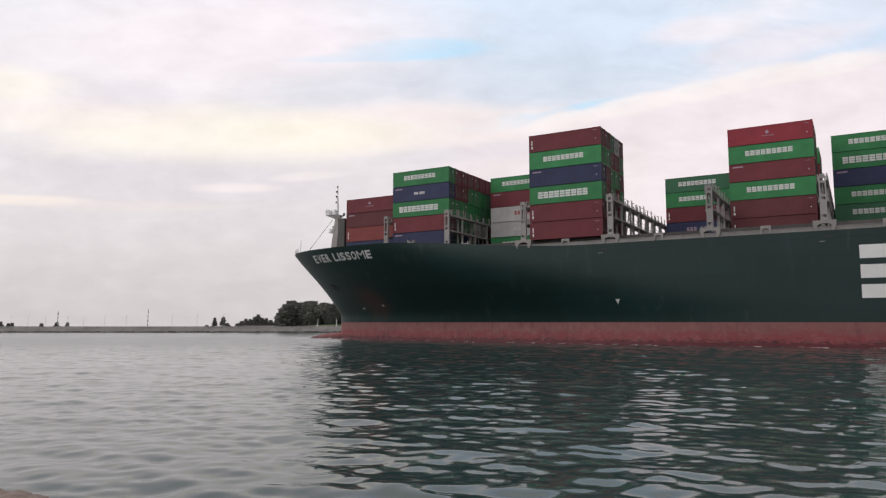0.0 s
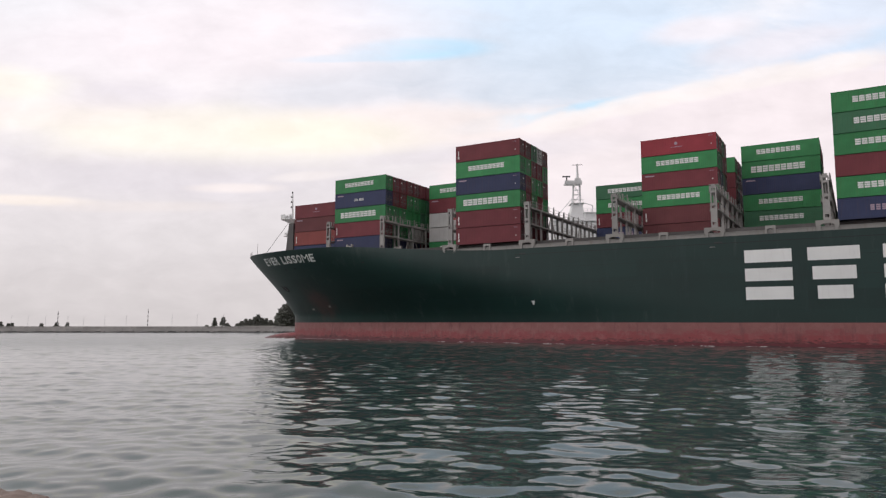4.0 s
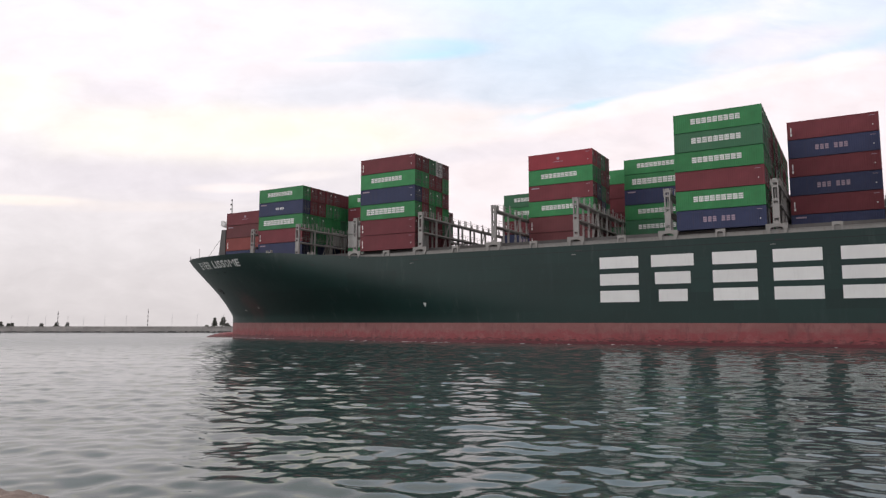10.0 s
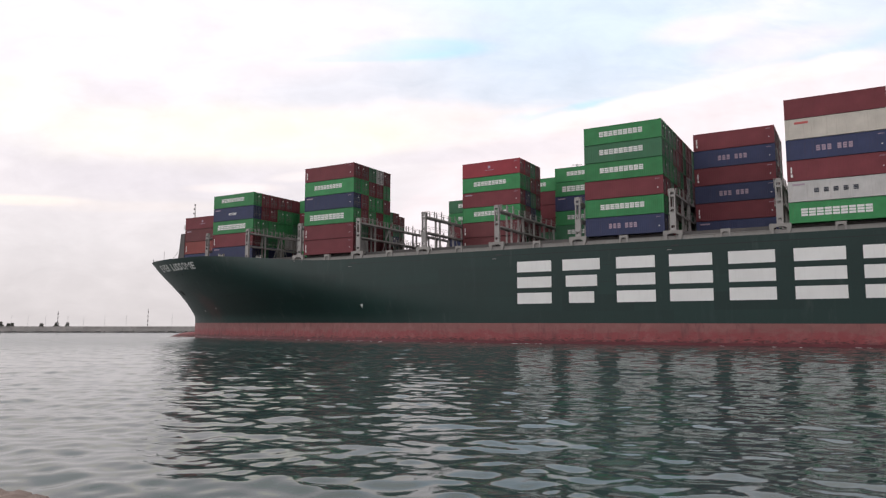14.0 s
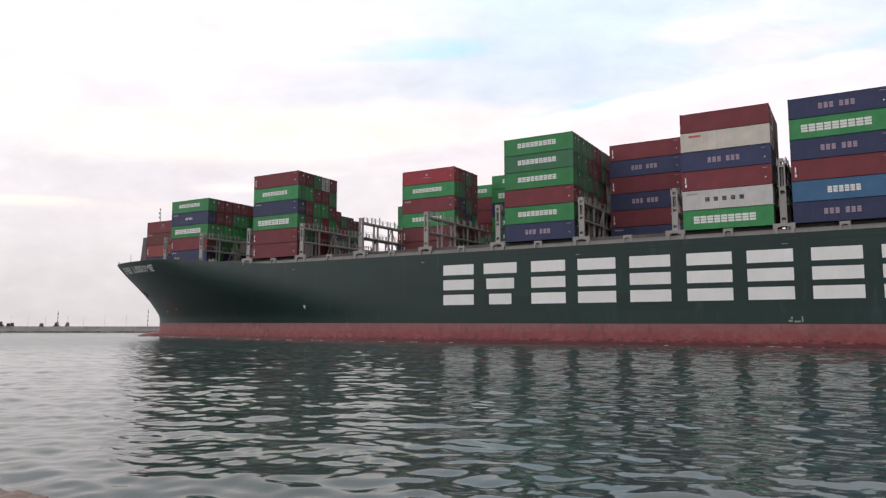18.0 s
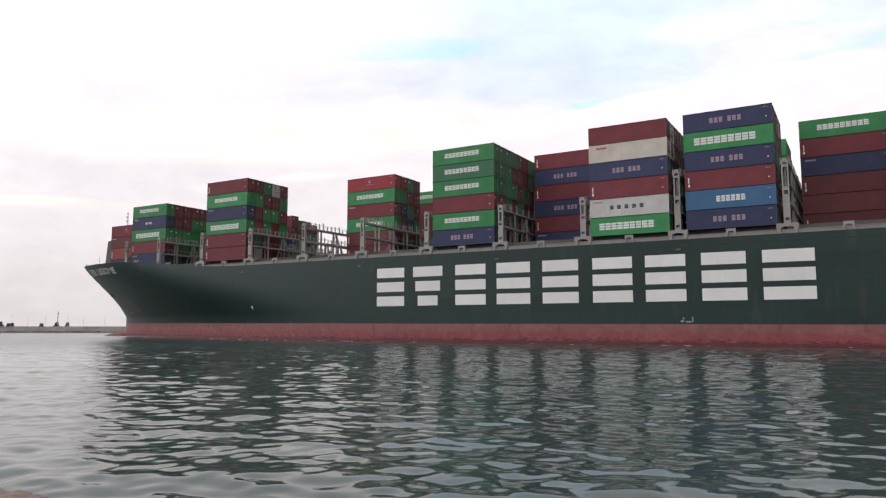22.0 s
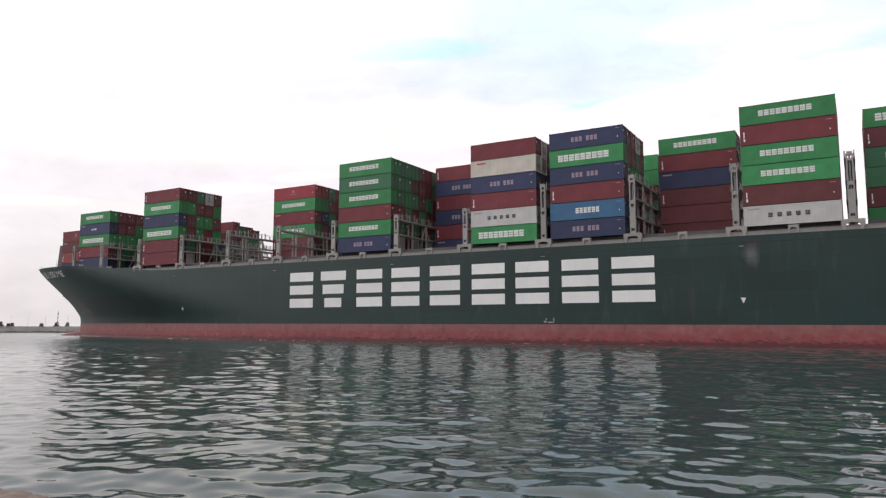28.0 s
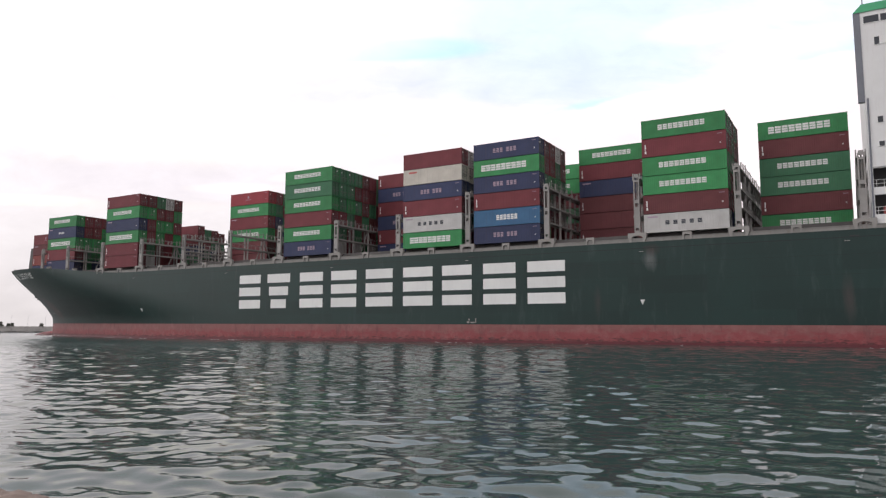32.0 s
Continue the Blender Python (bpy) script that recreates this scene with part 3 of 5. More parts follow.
# the company name amidships, as plain white bars, three to a letter
for i, (x0, x1) in enumerate(((55.0, 60.96), (62.86, 68.96), (71.51, 77.36), (79.41, 85.46), (87.61, 93.66), (95.96, 102.16), (104.11, 109.96), (112.16, 118.16), (120.26, 126.76))):
    for k in range(3):
        inset = (1.0, 0.5, 0.0)[k] if i == 1 else 0.0
        shell_patch("hull_marking_bar", (x0 + inset, x1 - inset, 6.4 + 2.57 * k, 6.4 + 2.57 * k + 1.76), MARK_WHITE, "plain white painted bar", div=2)


def on_shell(x, z, lift=0.03):
    return (x, YC - half_breadth(x, z) - lift, z)


def arch_mesh_simple(x, y, z):
    return Shape().box(x - 0.7, x + 0.7, y - 0.25, y + 0.25, z - 0.6, z + 0.18).box(x - 0.7, x - 0.45, y - 0.25, y + 0.25, z + 0.18, z + 0.5).box(x + 0.45, x + 0.7, y - 0.25, y + 0.25, z + 0.18, z + 0.5).mesh("fairlead", GREY)


def ship_name(words, x0, x1, z0, z1, height):
    """The ship's name in raised block letters that follow the flare of the bow."""
    xs = [x0 + (x1 - x0) * i / 80 for i in range(81)]
    run = [0.0]
    for a, b in zip(xs, xs[1:]):
        run.append(run[-1] + (Vector(on_shell(a, 16.2)) - Vector(on_shell(b, 16.2))).length)
    shares = [0.45 if ch == "I" else 0.6 if ch == " " else 1.4 if ch == "M" else 1.0 for ch in words]
    unit = run[-1] / (sum(shares) - 0.14)
    for i, ch in enumerate(words):
        start, cell = unit * sum(shares[:i]), unit * shares[i]
        if ch == " ":
            continue
        cu = bpy.data.curves.new("letter", "FONT")
        cu.body, cu.offset, cu.resolution_u = ch, 0.0 if ch == "M" else 0.035, 4
        ob = bpy.data.objects.new("letter", cu)
        me = bpy.data.meshes.new_from_object(ob)
        bpy.data.objects.remove(ob)
        co = np.array([v.co[:] for v in me.vertices])
        lo, hi = co.min(0), co.max(0)
        wide = cell - 0.16 * unit
        bm = bmesh.new()
        bm.from_mesh(me)
        bmesh.ops.subdivide_edges(bm, edges=[e for e in bm.edges if e.calc_length() > 0.25], cuts=2)
        for v in bm.verts:
            u = start + (v.co[0] - lo[0]) / max(hi[0] - lo[0], 1e-3) * wide
            x = float(np.interp(u, run, xs))
            z = z0 + (z1 - z0) * u / run[-1] + (v.co[1] - lo[1]) / (hi[1] - lo[1]) * height
            v.co = on_shell(x, z, 0.06)
        bm.to_mesh(me)
        bm.free()
        me.materials.clear()
        me.materials.append(MARK_WHITE)
        child("name_letter", me, SHIP, "white block letter of the ship's name")


ship_name("EVER LISSOME", -43.7, -24.3, 15.9, 15.55, 1.5)
# white triangle marks, draught digits as bars, scuppers, seam and chafe
for x, z in ((22.8, 6.9), (138.9, 6.75)):
    v = [on_shell(x - 0.36, z, 0.04), on_shell(x + 0.36, z, 0.04), on_shell(x, z - 0.8, 0.04)]
    child("hull_triangle", mesh_of("hull_triangle", v, [(0, 2, 1)], MARK_WHITE), SHIP, "white painted triangle")
for x, z, w, h in ((-36.5, 6.3, 1.0, 0.36), (-29.4, 6.75, 0.8, 0.4), (109.0, 3.35, 0.5, 0.28), (109.7, 3.3, 0.8, 0.22), (110.6, 3.35, 0.2, 0.75), (109.3, 3.75, 0.25, 0.3)):
    shell_patch("tug_mark", (x, x + w, z, z + h), GREY, div=2)
# scupper slots are flat dark patches, painted for the shade inside them
for k in (20.5, 50.8, 79.5, 109.0, 138.9, 166.0):
    shell_patch("pale_dash", (k - 0.35, k + 0.35, 13.97, 14.05), GREY, div=1)
    shell_patch("scupper", (k + 0.3, k + 1.4, 14.55, 14.72), DARK, "scupper slot, its inner shade painted as a dark patch", div=1)
for x in (-12.0, -33.0, -37.0, -3.0):
    shell_patch("scupper", (x, x + 0.8, 14.6, 14.8), DARK, div=1)
for i in range(24):
    a = 20 + i * 6.9
    shell_patch("plate_seam", (a, a + 6.88, 14.42, 14.52), SEAM, "slightly darker weld seam", div=1, lift=0.012)
for z in (9.6, 12.2):
    for i in range(14):
        a = -20 + i * 13.8
        shell_patch("plate_seam", (a, a + 13.7, z, z + 0.035), SEAM, div=4, lift=0.012)
# anchor pocket, a flat patch with the recess's shade painted in, and anchor
v = [on_shell(-44.7, 11.78, 0.06), on_shell(-41.8, 11.5, 0.06), on_shell(-41.7, 10.36, 0.06), on_shell(-44.2, 10.82, 0.06)]
pocket = child("anchor_pocket", mesh_of("anchor_pocket", v, [(0, 3, 2, 1)], DARK), SHIP, "anchor pocket in the bow, its shade painted as a flat dark patch")
p = Vector(on_shell(-43.0, 11.1, 0.0))
child("anchor", Shape().bar(p + Vector((-0.9, 0, 0.3)), p + Vector((0.8, 0, -0.3)), 0.16, 8).bar(p + Vector((0.5, 0, -0.6)), p + Vector((1.0, 0, 0.1)), 0.18, 8).mesh("anchor", DARK), SHIP, "dark stowed anchor")
# foremast on the forecastle
mast = tagged(new("foremast"), "white foremast with lamp platform")
mast.parent = SHIP


def tapered(x0, x1, y0, y1, z0, u0, u1, v0, v1, z1, name, mat):
    """A box girder that narrows upwards: foot from x0 to x1 and y0 to y1, head from u0 to u1 and v0 to v1."""
    v = [(x0, y0, z0), (x1, y0, z0), (x1, y1, z0), (x0, y1, z0), (u0, v0, z1), (u1, v0, z1), (u1, v1, z1), (u0, v1, z1)]
    return mesh_of(name, v, [(3, 2, 1, 0), (4, 5, 6, 7), (0, 1, 5, 4), (1, 2, 6, 5), (2, 3, 7, 6), (3, 0, 4, 7)], mat)


child("mast_column", tapered(-50.6, -48.0, YC - 1.1, YC + 1.1, 17.0, -49.35, -48.5, YC - 0.5, YC + 0.5, 27.9, "mast_column", GREY), mast, "grey tapered column")
child("mast_pole", Shape().bar((-49.0, YC, 27.8), (-49.15, YC, 35.3), 0.26, 8, 0.10).mesh("mast_pole", HOUSE), mast, "white tapered pole")
child("lamp_platform", tapered(-49.7, -48.4, YC - 0.5, YC + 0.5, 27.6, -51.6, -48.2, YC - 1.3, YC + 1.3, 28.45, "lamp_platform", HOUSE), mast, "white lamp platform on a flared bracket")
child("side_screen", Shape().box(-51.6, -50.3, YC - 1.3, YC - 1.24, 28.45, 29.7).box(-51.6, -51.54, YC - 1.24, YC + 1.3, 28.45, 29.7).mesh("side_screen", HOUSE), mast, "white screen round the platform")
s = Shape()
for k in range(4):
    s.bar((-50.2 + 0.65 * k, YC - 1.25, 28.45), (-50.2 + 0.65 * k, YC - 1.25, 29.5), 0.035, 5)
for h in (28.95, 29.5):
    s.bar((-50.3, YC - 1.25, h), (-48.2, YC - 1.25, h), 0.03, 5)
child("platform_rail", s.mesh("platform_rail", HOUSE), mast, "thin white rail")
child("lamp_box", Shape().box(-49.5, -48.9, YC - 1.0, YC - 0.4, 28.5, 29.4).bar((-49.2, YC - 0.7, 29.4), (-49.2, YC - 0.7, 29.75), 0.2, 8).mesh("lamp_box", HOUSE), mast)
for z, side in ((31.3, -0.3), (32.6, -0.28), (33.8, -0.25), (34.9, 0.0)):
    child("mast_lamp", Shape().bar((-49.1 + side, YC - 0.1, z), (-49.1 + side, YC - 0.1, z + 0.42), 0.17, 8).box(-49.15 + side, -49.0, YC - 0.14, YC - 0.06, z + 0.05, z + 0.13).mesh("mast_lamp", POST), mast, "small dark mast lamp")
child("lamp_bracket", Shape().box(-50.2, -49.2, YC - 0.3, YC + 0.3, 24.9, 25.1).box(-51.3, -50.2, YC - 0.7, YC + 0.5, 24.4, 24.55).box(-51.0, -50.4, YC - 0.5, YC + 0.1, 24.55, 25.3).bar((-50.1, YC - 0.3, 25.1), (-50.1, YC - 0.3, 25.9), 0.22, 8).mesh("lamp_bracket", HOUSE), mast, "white lamps on a bracket")
child("side_lamp", Shape().box(-48.3, -47.2, YC - 0.12, YC + 0.12, 28.1, 28.25).bar((-47.2, YC, 28.2), (-47.2, YC, 28.8), 0.26, 8).mesh("side_lamp", POST), mast, "dark side lamp")
child("mast_ladder", Shape().bar((-50.75, YC - 0.3, 17.5), (-49.55, YC - 0.3, 27.5), 0.05, 5).bar((-50.75, YC + 0.3, 17.5), (-49.55, YC + 0.3, 27.5), 0.05, 5).mesh("mast_ladder", HOUSE), mast)
child("forestay", Shape().bar((-50.4, YC, 27.6), (-57.9, YC, 20.2), 0.045, 5).mesh("forestay", POST), mast, "thin wire stay")
# jack staff, bow rail, wave breaker
child("jack_staff", Shape().bar((-58.3, YC - 2.0, 18.5), (-58.3, YC - 2.0, 22.8), 0.07, 6).mesh("jack_staff", HOUSE), SHIP)
for side in (-1, 1):
    rail, last = Shape(), None
    for i in range(9):
        x = X_TIP + 0.25 + i * 0.9
        z = deck_z(x)
        q = Vector((x, YC + side * half_breadth(x, z) * 0.97, z))
        rail.bar(q, q + Vector((0, 0, 1.0)), 0.04, 5)
        if last is not None:
            for h in (0.55, 1.0):
                rail.bar(last + Vector((0, 0, h)), q + Vector((0, 0, h)), 0.03, 5)
        last = q
    child("bow_rail", rail.mesh("bow_rail", HOUSE), SHIP, "thin white rail round the bow tip")
v = [(-38.3, 8.2, 17.0), (-38.3, 36.2, 17.0), (-37.3, 36.2, 24.9), (-37.3, 8.2, 24.9), (-36.0, 8.2, 17.0), (-36.0, 36.2, 17.0), (-36.0, 36.2, 24.9), (-36.0, 8.2, 24.9)]
child("wave_breaker", mesh_of("wave_breaker", v, [(0, 3, 2, 1), (4, 5, 6, 7), (3, 7, 6, 2), (0, 4, 7, 3), (1, 2, 6, 5)], WAVE_GREY), SHIP, "dark grey wave breaker before the first stack")
# mooring fittings just inside the forward bulwark
for x in (-14.5, -3.4):
    y = YC - half_breadth(x, deck_z(x)) + 0.5
    z = deck_z(x)
    child("fairlead", arch_mesh_simple(x, y, z), SHIP, "pale mooring fairlead on the bulwark")


def foam():
    """Thin broken foam and bubbles along the moving waterline."""
    rng = random.Random(8)
    v, f = [], []
    for _ in range(170):
        x = rng.choice((rng.uniform(-47, -20), rng.uniform(-30, 60), rng.uniform(-10, 185)))
        y = YC - half_breadth(x, 0.0) - abs(rng.gauss(0.6, 1.6)) - 0.05
        if rng.random() < 0.12:
            x, y = rng.uniform(-58.5, -48), YC - rng.uniform(1.0, 4.0)
        w, d, n = rng.uniform(0.1, 0.7), rng.uniform(0.06, 0.25), len(v)
        k = 7
        v.append((x, y, 0.05))
        for i in range(k):
            r = rng.uniform(0.6, 1.2)
            v.append((x + w * r * math.cos(6.283 * i / k), y + d * r * math.sin(6.283 * i / k), 0.02))
        f += [(n, n + 1 + i, n + 1 + (i + 1) % k) for i in range(k)]
    ob = tagged(new("foam", mesh_of("foam", v, f, MARK_WHITE)), "thin broken white foam along the waterline", "foam", kind="stuff")
    MOVES.append((ob, Matrix.Identity(4)))


foam()

# ------------------------------------------------------------------ deck fittings
def coaming():
    """Light grey raised edge along the deck, with low arched brackets at mid bay."""
    s = Shape()
    s.box(-6.5, 186, -0.15, 0.10, 15.35, 15.98)
    s.box(-6.5, 186, -0.22, 0.35, 15.98, 16.06)
    child("deck_edge_coaming", s.mesh("deck_edge_coaming", COAMING), SHIP, "light grey deck-edge coaming")
    s = Shape()
    s.box(2, 186, 44.3, 44.55, 15.3, 16.25)
    child("deck_edge_coaming", s.mesh("deck_edge_coaming", GREY), SHIP)


def arch_mesh(w, h, leg, top, depth, name, chamfer=0.25):
    """A bracket: two legs splayed at the foot, a flat head and an arched opening."""
    pts_out = [(-w / 2 - chamfer, 0), (-w / 2, h * 0.55), (-w / 2, h), (w / 2, h), (w / 2, h * 0.55), (w / 2 + chamfer, 0)]
    iw = w / 2 + min(chamfer, 0) - leg
    arc = [(iw * math.cos(a), (h - top) * 0.7 + (h - top) * 0.3 * math.sin(a)) for a in [math.pi * k / 8 for k in range(9)]]
    pts_in = [(iw, 0)] + arc + [(-iw, 0)]
    loop = pts_out + pts_in
    bm = bmesh.new()
    vs = [bm.verts.new((x, 0, z)) for x, z in loop]
    face = bm.faces.new(vs)
    ext = bmesh.ops.extrude_face_region(bm, geom=[face])
    bmesh.ops.translate(bm, vec=(0, depth, 0), verts=[e for e in ext["geom"] if isinstance(e, bmesh.types.BMVert)])
    bmesh.ops.recalc_face_normals(bm, faces=bm.faces)
    me = bpy.data.meshes.new(name)
    bm.to_mesh(me)
    bm.free()
    me.materials.append(GREY)
    return me


BAY = {0: -35.0, 1: -20.5, 2: -5.85, 3: 8.7, 4: 23.3, 5: 37.8, 6: 52.05, 7: 66.7, 8: 81.1, 9: 95.65, 10: 110.25, 11: 124.95, 12: 139.35, 13: 154.75}
BOX_L, BOX_W, BOX_H, ROW = 12.192, 2.42, 2.896, 2.5
BASE = 16.75
LIFT = {0: 0.14, 1: 0.45}               # the two forward hatches stand higher on the sheer


def post_mesh(h, name):
    """Box post with two long slots and small holes cut through it, and a rounded head."""
    s = Shape()
    w, d, t = 0.44, 0.45, 0.14
    s.box(-w, -w + t * 1.3, 0, d, 0, h - 0.3), s.box(w - t * 1.3, w, 0, d, 0, h - 0.3)
    for a, b in ((0.0, 0.35), (0.75, h * 0.44), (h * 0.50, h * 0.56), (h - 1.25, h - 0.95), (h - 0.55, h - 0.3)):
        s.box(-w + t * 1.3, w - t * 1.3, 0.02, d - 0.02, a, b)
    s.box(-w + 0.12, w - 0.12, 0.0, d, h - 0.3, h)
    # the slot's floor between the cheeks, set deep
    s.box(-0.10, 0.10, d - 0.06, d - 0.01, 0.3, h - 0.5)
    return s.mesh(name, BRIDGE)


def lashing_bridge(x, y0, y1, top, legs=True):
    """Steel frame athwart the ship between two bays: end posts, uprights, walkways, rails and braces."""
    br = tagged(new("lashing_bridge"), "light grey steel lashing bridge across the deck")
    br.parent = SHIP
    br.matrix_basis = Matrix.Translation((x, 0, 0))
    foot = 16.9
    pm = post_mesh(top - foot, "post")
    child("post", pm, br, "grey box post with long slots", Matrix.Translation((0, y0 + 0.05, foot)))
    child("post", pm, br, "", Matrix.Translation((0, y1 - 0.5, foot)))
    n = int((y1 - y0) / ROW)
    levels = (19.55, 22.3) if top < 24.5 else (19.55, 22.3, 25.2)
    s = Shape()
    s.box(-0.16, 0.16, -0.11, -0.07, 0, levels[-1] - foot)
    s.box(-0.03, 0.03, -0.08, 0.08, 0, levels[-1] - foot)
    s.box(-0.16, 0.16, 0.07, 0.11, 0, levels[-1] - foot)
    up = s.mesh("upright", BRIDGE)
    for k in range(2, n, 2):
        for side in (-0.45, 0.45):
            child("upright", up, br, "", Matrix.Translation((side, y0 + k * ROW, foot)))
    for z in levels:
        s = Shape()
        s.box(-0.6, 0.6, y0 + 0.5, y1 - 0.5, z - 0.1, z)
        s.box(-0.66, -0.6, y0 + 0.5, y1 - 0.5, z - 0.2, z + 0.04), s.box(0.6, 0.66, y0 + 0.5, y1 - 0.5, z - 0.2, z + 0.04)
        child("walkway", s.mesh("walkway", BRIDGE), br)
        for xx in (-0.62, 0.62):
            s = Shape()
            s.bar((xx, y0 + 0.5, z + 1.0), (xx, y1 - 0.5, z + 1.0), 0.028, 5)
            for k in range(n):
                s.bar((xx, y0 + 0.9 + k * ROW, z), (xx, y0 + 0.9 + k * ROW, z + 1.02), 0.03, 5)
            child("handrail", s.mesh("handrail", BRIDGE), br)
    # lugs along the top walkway, on a common base bar
    for xx in (-0.6, 0.48):
        s = Shape()
        s.box(xx, xx + 0.12, y0 + 0.2, y1 - 0.2, levels[-1] - 0.02, levels[-1] + 0.1)
        for k in range(n + 1):
            yy = y0 + 0.35 + k * (y1 - y0 - 0.7) / n
            s.box(xx, xx + 0.12, yy - 0.10, yy + 0.10, levels[-1] + 0.05, levels[-1] + 0.95 + 0.28 * ((k * 7) % 5) * 0.5)
        child("lashing_rack", s.mesh("lashing_rack", BRIDGE), br)
    for k in (3, 4, 9, 12):
        if k + 1 < n:
            s = Shape()
            a, b = (y0 + k * ROW, y0 + (k + 1) * ROW) if k % 2 else (y0 + (k + 1) * ROW, y0 + k * ROW)
            s.bar((0.3, a, foot), (0.3, b, 22.2), 0.10, 6)
            child("brace", s.mesh("brace", BRIDGE), br)
    return br


coaming()
FOOT = arch_mesh(2.8, 1.4, 0.32, 0.42, 0.5, "post_foot", -0.25)
MID = arch_mesh(1.3, 1.1, 0.22, 0.36, 0.45, "hatch_bracket", 0.05)
for k in range(2, 14):
    end = BAY[k] + BOX_L + 1.2
    lashing_bridge(end, -0.1, 44.5, 26.0 if end > 100 else 23.2)
    child("post_foot", FOOT, SHIP, "grey arched foot of a lashing post", Matrix.Translation((end, -0.35, 15.45)))
    if k != 13:
        child("hatch_bracket", MID, SHIP, "small grey arched bracket", Matrix.Translation((end + 1.2 + BOX_L / 2, -0.35, 15.5)))
    s = Shape()
    s.box(BAY[k] - 0.3, BAY[k] + BOX_L + 0.3, 1.3, 43.2, 14.7, BASE)
    child("hatch_cover", s.mesh("hatch_cover", HATCH), SHIP, "grey hatch cover, its colour darkened for the shade under the stacks")
lashing_bridge(BAY[1] + BOX_L + 1.05, 0.3, 44.1, 23.2)
lashing_bridge(BAY[0] + BOX_L + 1.2, 2.3, 42.1, 23.4)
for k, y0, y1 in ((1, 3.2, 41.2), (0, 8.0, 36.4)):
    s = Shape()
    s.box(BAY[k] - 0.3, BAY[k] + BOX_L + 0.3, y0, y1, 15.9, BASE + LIFT[k])
    child("hatch_cover", s.mesh("hatch_cover", HATCH), SHIP)


# ------------------------------------------------------------------ containers
def corrugated(s, along, n, a0, a1, at, deep, z0, z1):
    """Trapezoid-folded wall between a0 and a1; along 'x' or 'y'; at: its outer plane, deep: the fold's depth (signed)."""
    p = (a1 - a0) / n
    prof = []
    for i in range(n):
        b = a0 + i * p
        prof += [(b, 0), (b + 0.33 * p, 0), (b + 0.5 * p, deep), (b + 0.83 * p, deep)]
    prof.append((a1, 0))
    s.strip([(c, at + o) if along == "x" else (at + o, c) for c, o in prof], z0=z0, z1=z1)


def box_body(h):
    """A 40-foot box: corner posts, rails, castings, folded sides, roof; the aft end is left for its doors."""
    s = Shape()
    L, W = BOX_L, BOX_W
    for y in (0, W - 0.16):
        s.box(0.0, L, y + 0.01, y + 0.15, 0.02, 0.18), s.box(0.0, L, y + 0.01, y + 0.13, h - 0.14, h - 0.02)
    for x in (0, L - 0.2):
        for y in (0, W - 0.2):
            s.box(x + 0.01, x + 0.19, y + 0.01, y + 0.19, 0.1, h - 0.1)
            for z in (0, h - 0.13):
                s.box(x, x + 0.2, y, y + 0.2, z, z + 0.13)
        s.box(x + 0.02, x + 0.18, 0.1, W - 0.1, 0.02, 0.2), s.box(x + 0.02, x + 0.18, 0.1, W - 0.1, h - 0.17, h - 0.03)
    corrugated(s, "x", 40, 0.19, L - 0.19, 0.03, 0.015, 0.17, h - 0.13)
    corrugated(s, "x", 40, 0.19, L - 0.19, W - 0.035, -0.03, 0.17, h - 0.13)
    corrugated(s, "y", 8, 0.19, W - 0.19, 0.05, 0.045, 0.19, h - 0.16)
    s.box(0.1, L - 0.1, 0.1, W - 0.1, h - 0.09, h - 0.045)
    s.box(0.1, L - 0.1, 0.1, W - 0.1, 0.08, 0.14)
    me = s.mesh("container_body", BOX_PAINT["green"])
    return me


def box_door(h):
    """One door leaf with folds, two lock rods, keepers and a handle."""
    s = Shape()
    w = (BOX_W - 0.4) / 2
    s.box(-0.16, -0.10, 0.045, w - 0.04, 0.27, h - 0.25)
    for z in (0.32, 0.98, 1.64, 2.26):
        s.box(-0.11, -0.08, 0.12, w - 0.12, z * h / 2.9, (z + 0.34) * h / 2.9)
    for z in (0.35, 1.05, 1.75, h - 0.45):                       # hinges on the corner post
        s.box(-0.12, -0.02, 0.0, 0.10, z, z + 0.14)
    return s.mesh("door", BOX_PAINT["green"])


def lock_rod(h):
    """Galvanised lock rod with its cams, keepers and handle."""
    s = Shape()
    s.bar((-0.05, 0, 0.10), (-0.05, 0, h - 0.08), 0.027, 6)
    for z in (0.08, 0.75, 1.62, h - 0.2):
        s.box(-0.10, -0.005, -0.075, 0.075, z, z + 0.11)
    s.box(-0.06, -0.015, -0.02, 0.34, 1.10, 1.16)
    s.box(-0.08, -0.02, 0.22, 0.38, 1.06, 1.22)
    return s.mesh("lock_rod", ROD)


def box_seal(h):
    """Black rubber seal round a door leaf; its black also paints in gap shadow."""
    s = Shape()
    w = (BOX_W - 0.4) / 2
    for y in (0.0, w - 0.05):
        s.box(-0.15, -0.085, y, y + 0.05, 0.2, h - 0.18)
    for z in (0.2, h - 0.25):
        s.box(-0.15, -0.085, 0.05, w - 0.05, z, z + 0.07)
    return s.mesh("door_seal", DARK)


ROD = paint("weathered_lock_gear", (0.17, 0.165, 0.165), 0.6, 0.0, vary=0.2, stain=(0.18, 0.10, 0.07), stain_amount=0.6, scale=2.0)
RODS = {False: lock_rod(BOX_H - 0.045), True: lock_rod(2.561)}
SEAL = {False: box_seal(BOX_H - 0.045), True: box_seal(2.561)}
BODY = {False: box_body(BOX_H - 0.045), True: box_body(2.561)}
DOOR = {False: box_door(BOX_H - 0.045), True: box_door(2.561)}


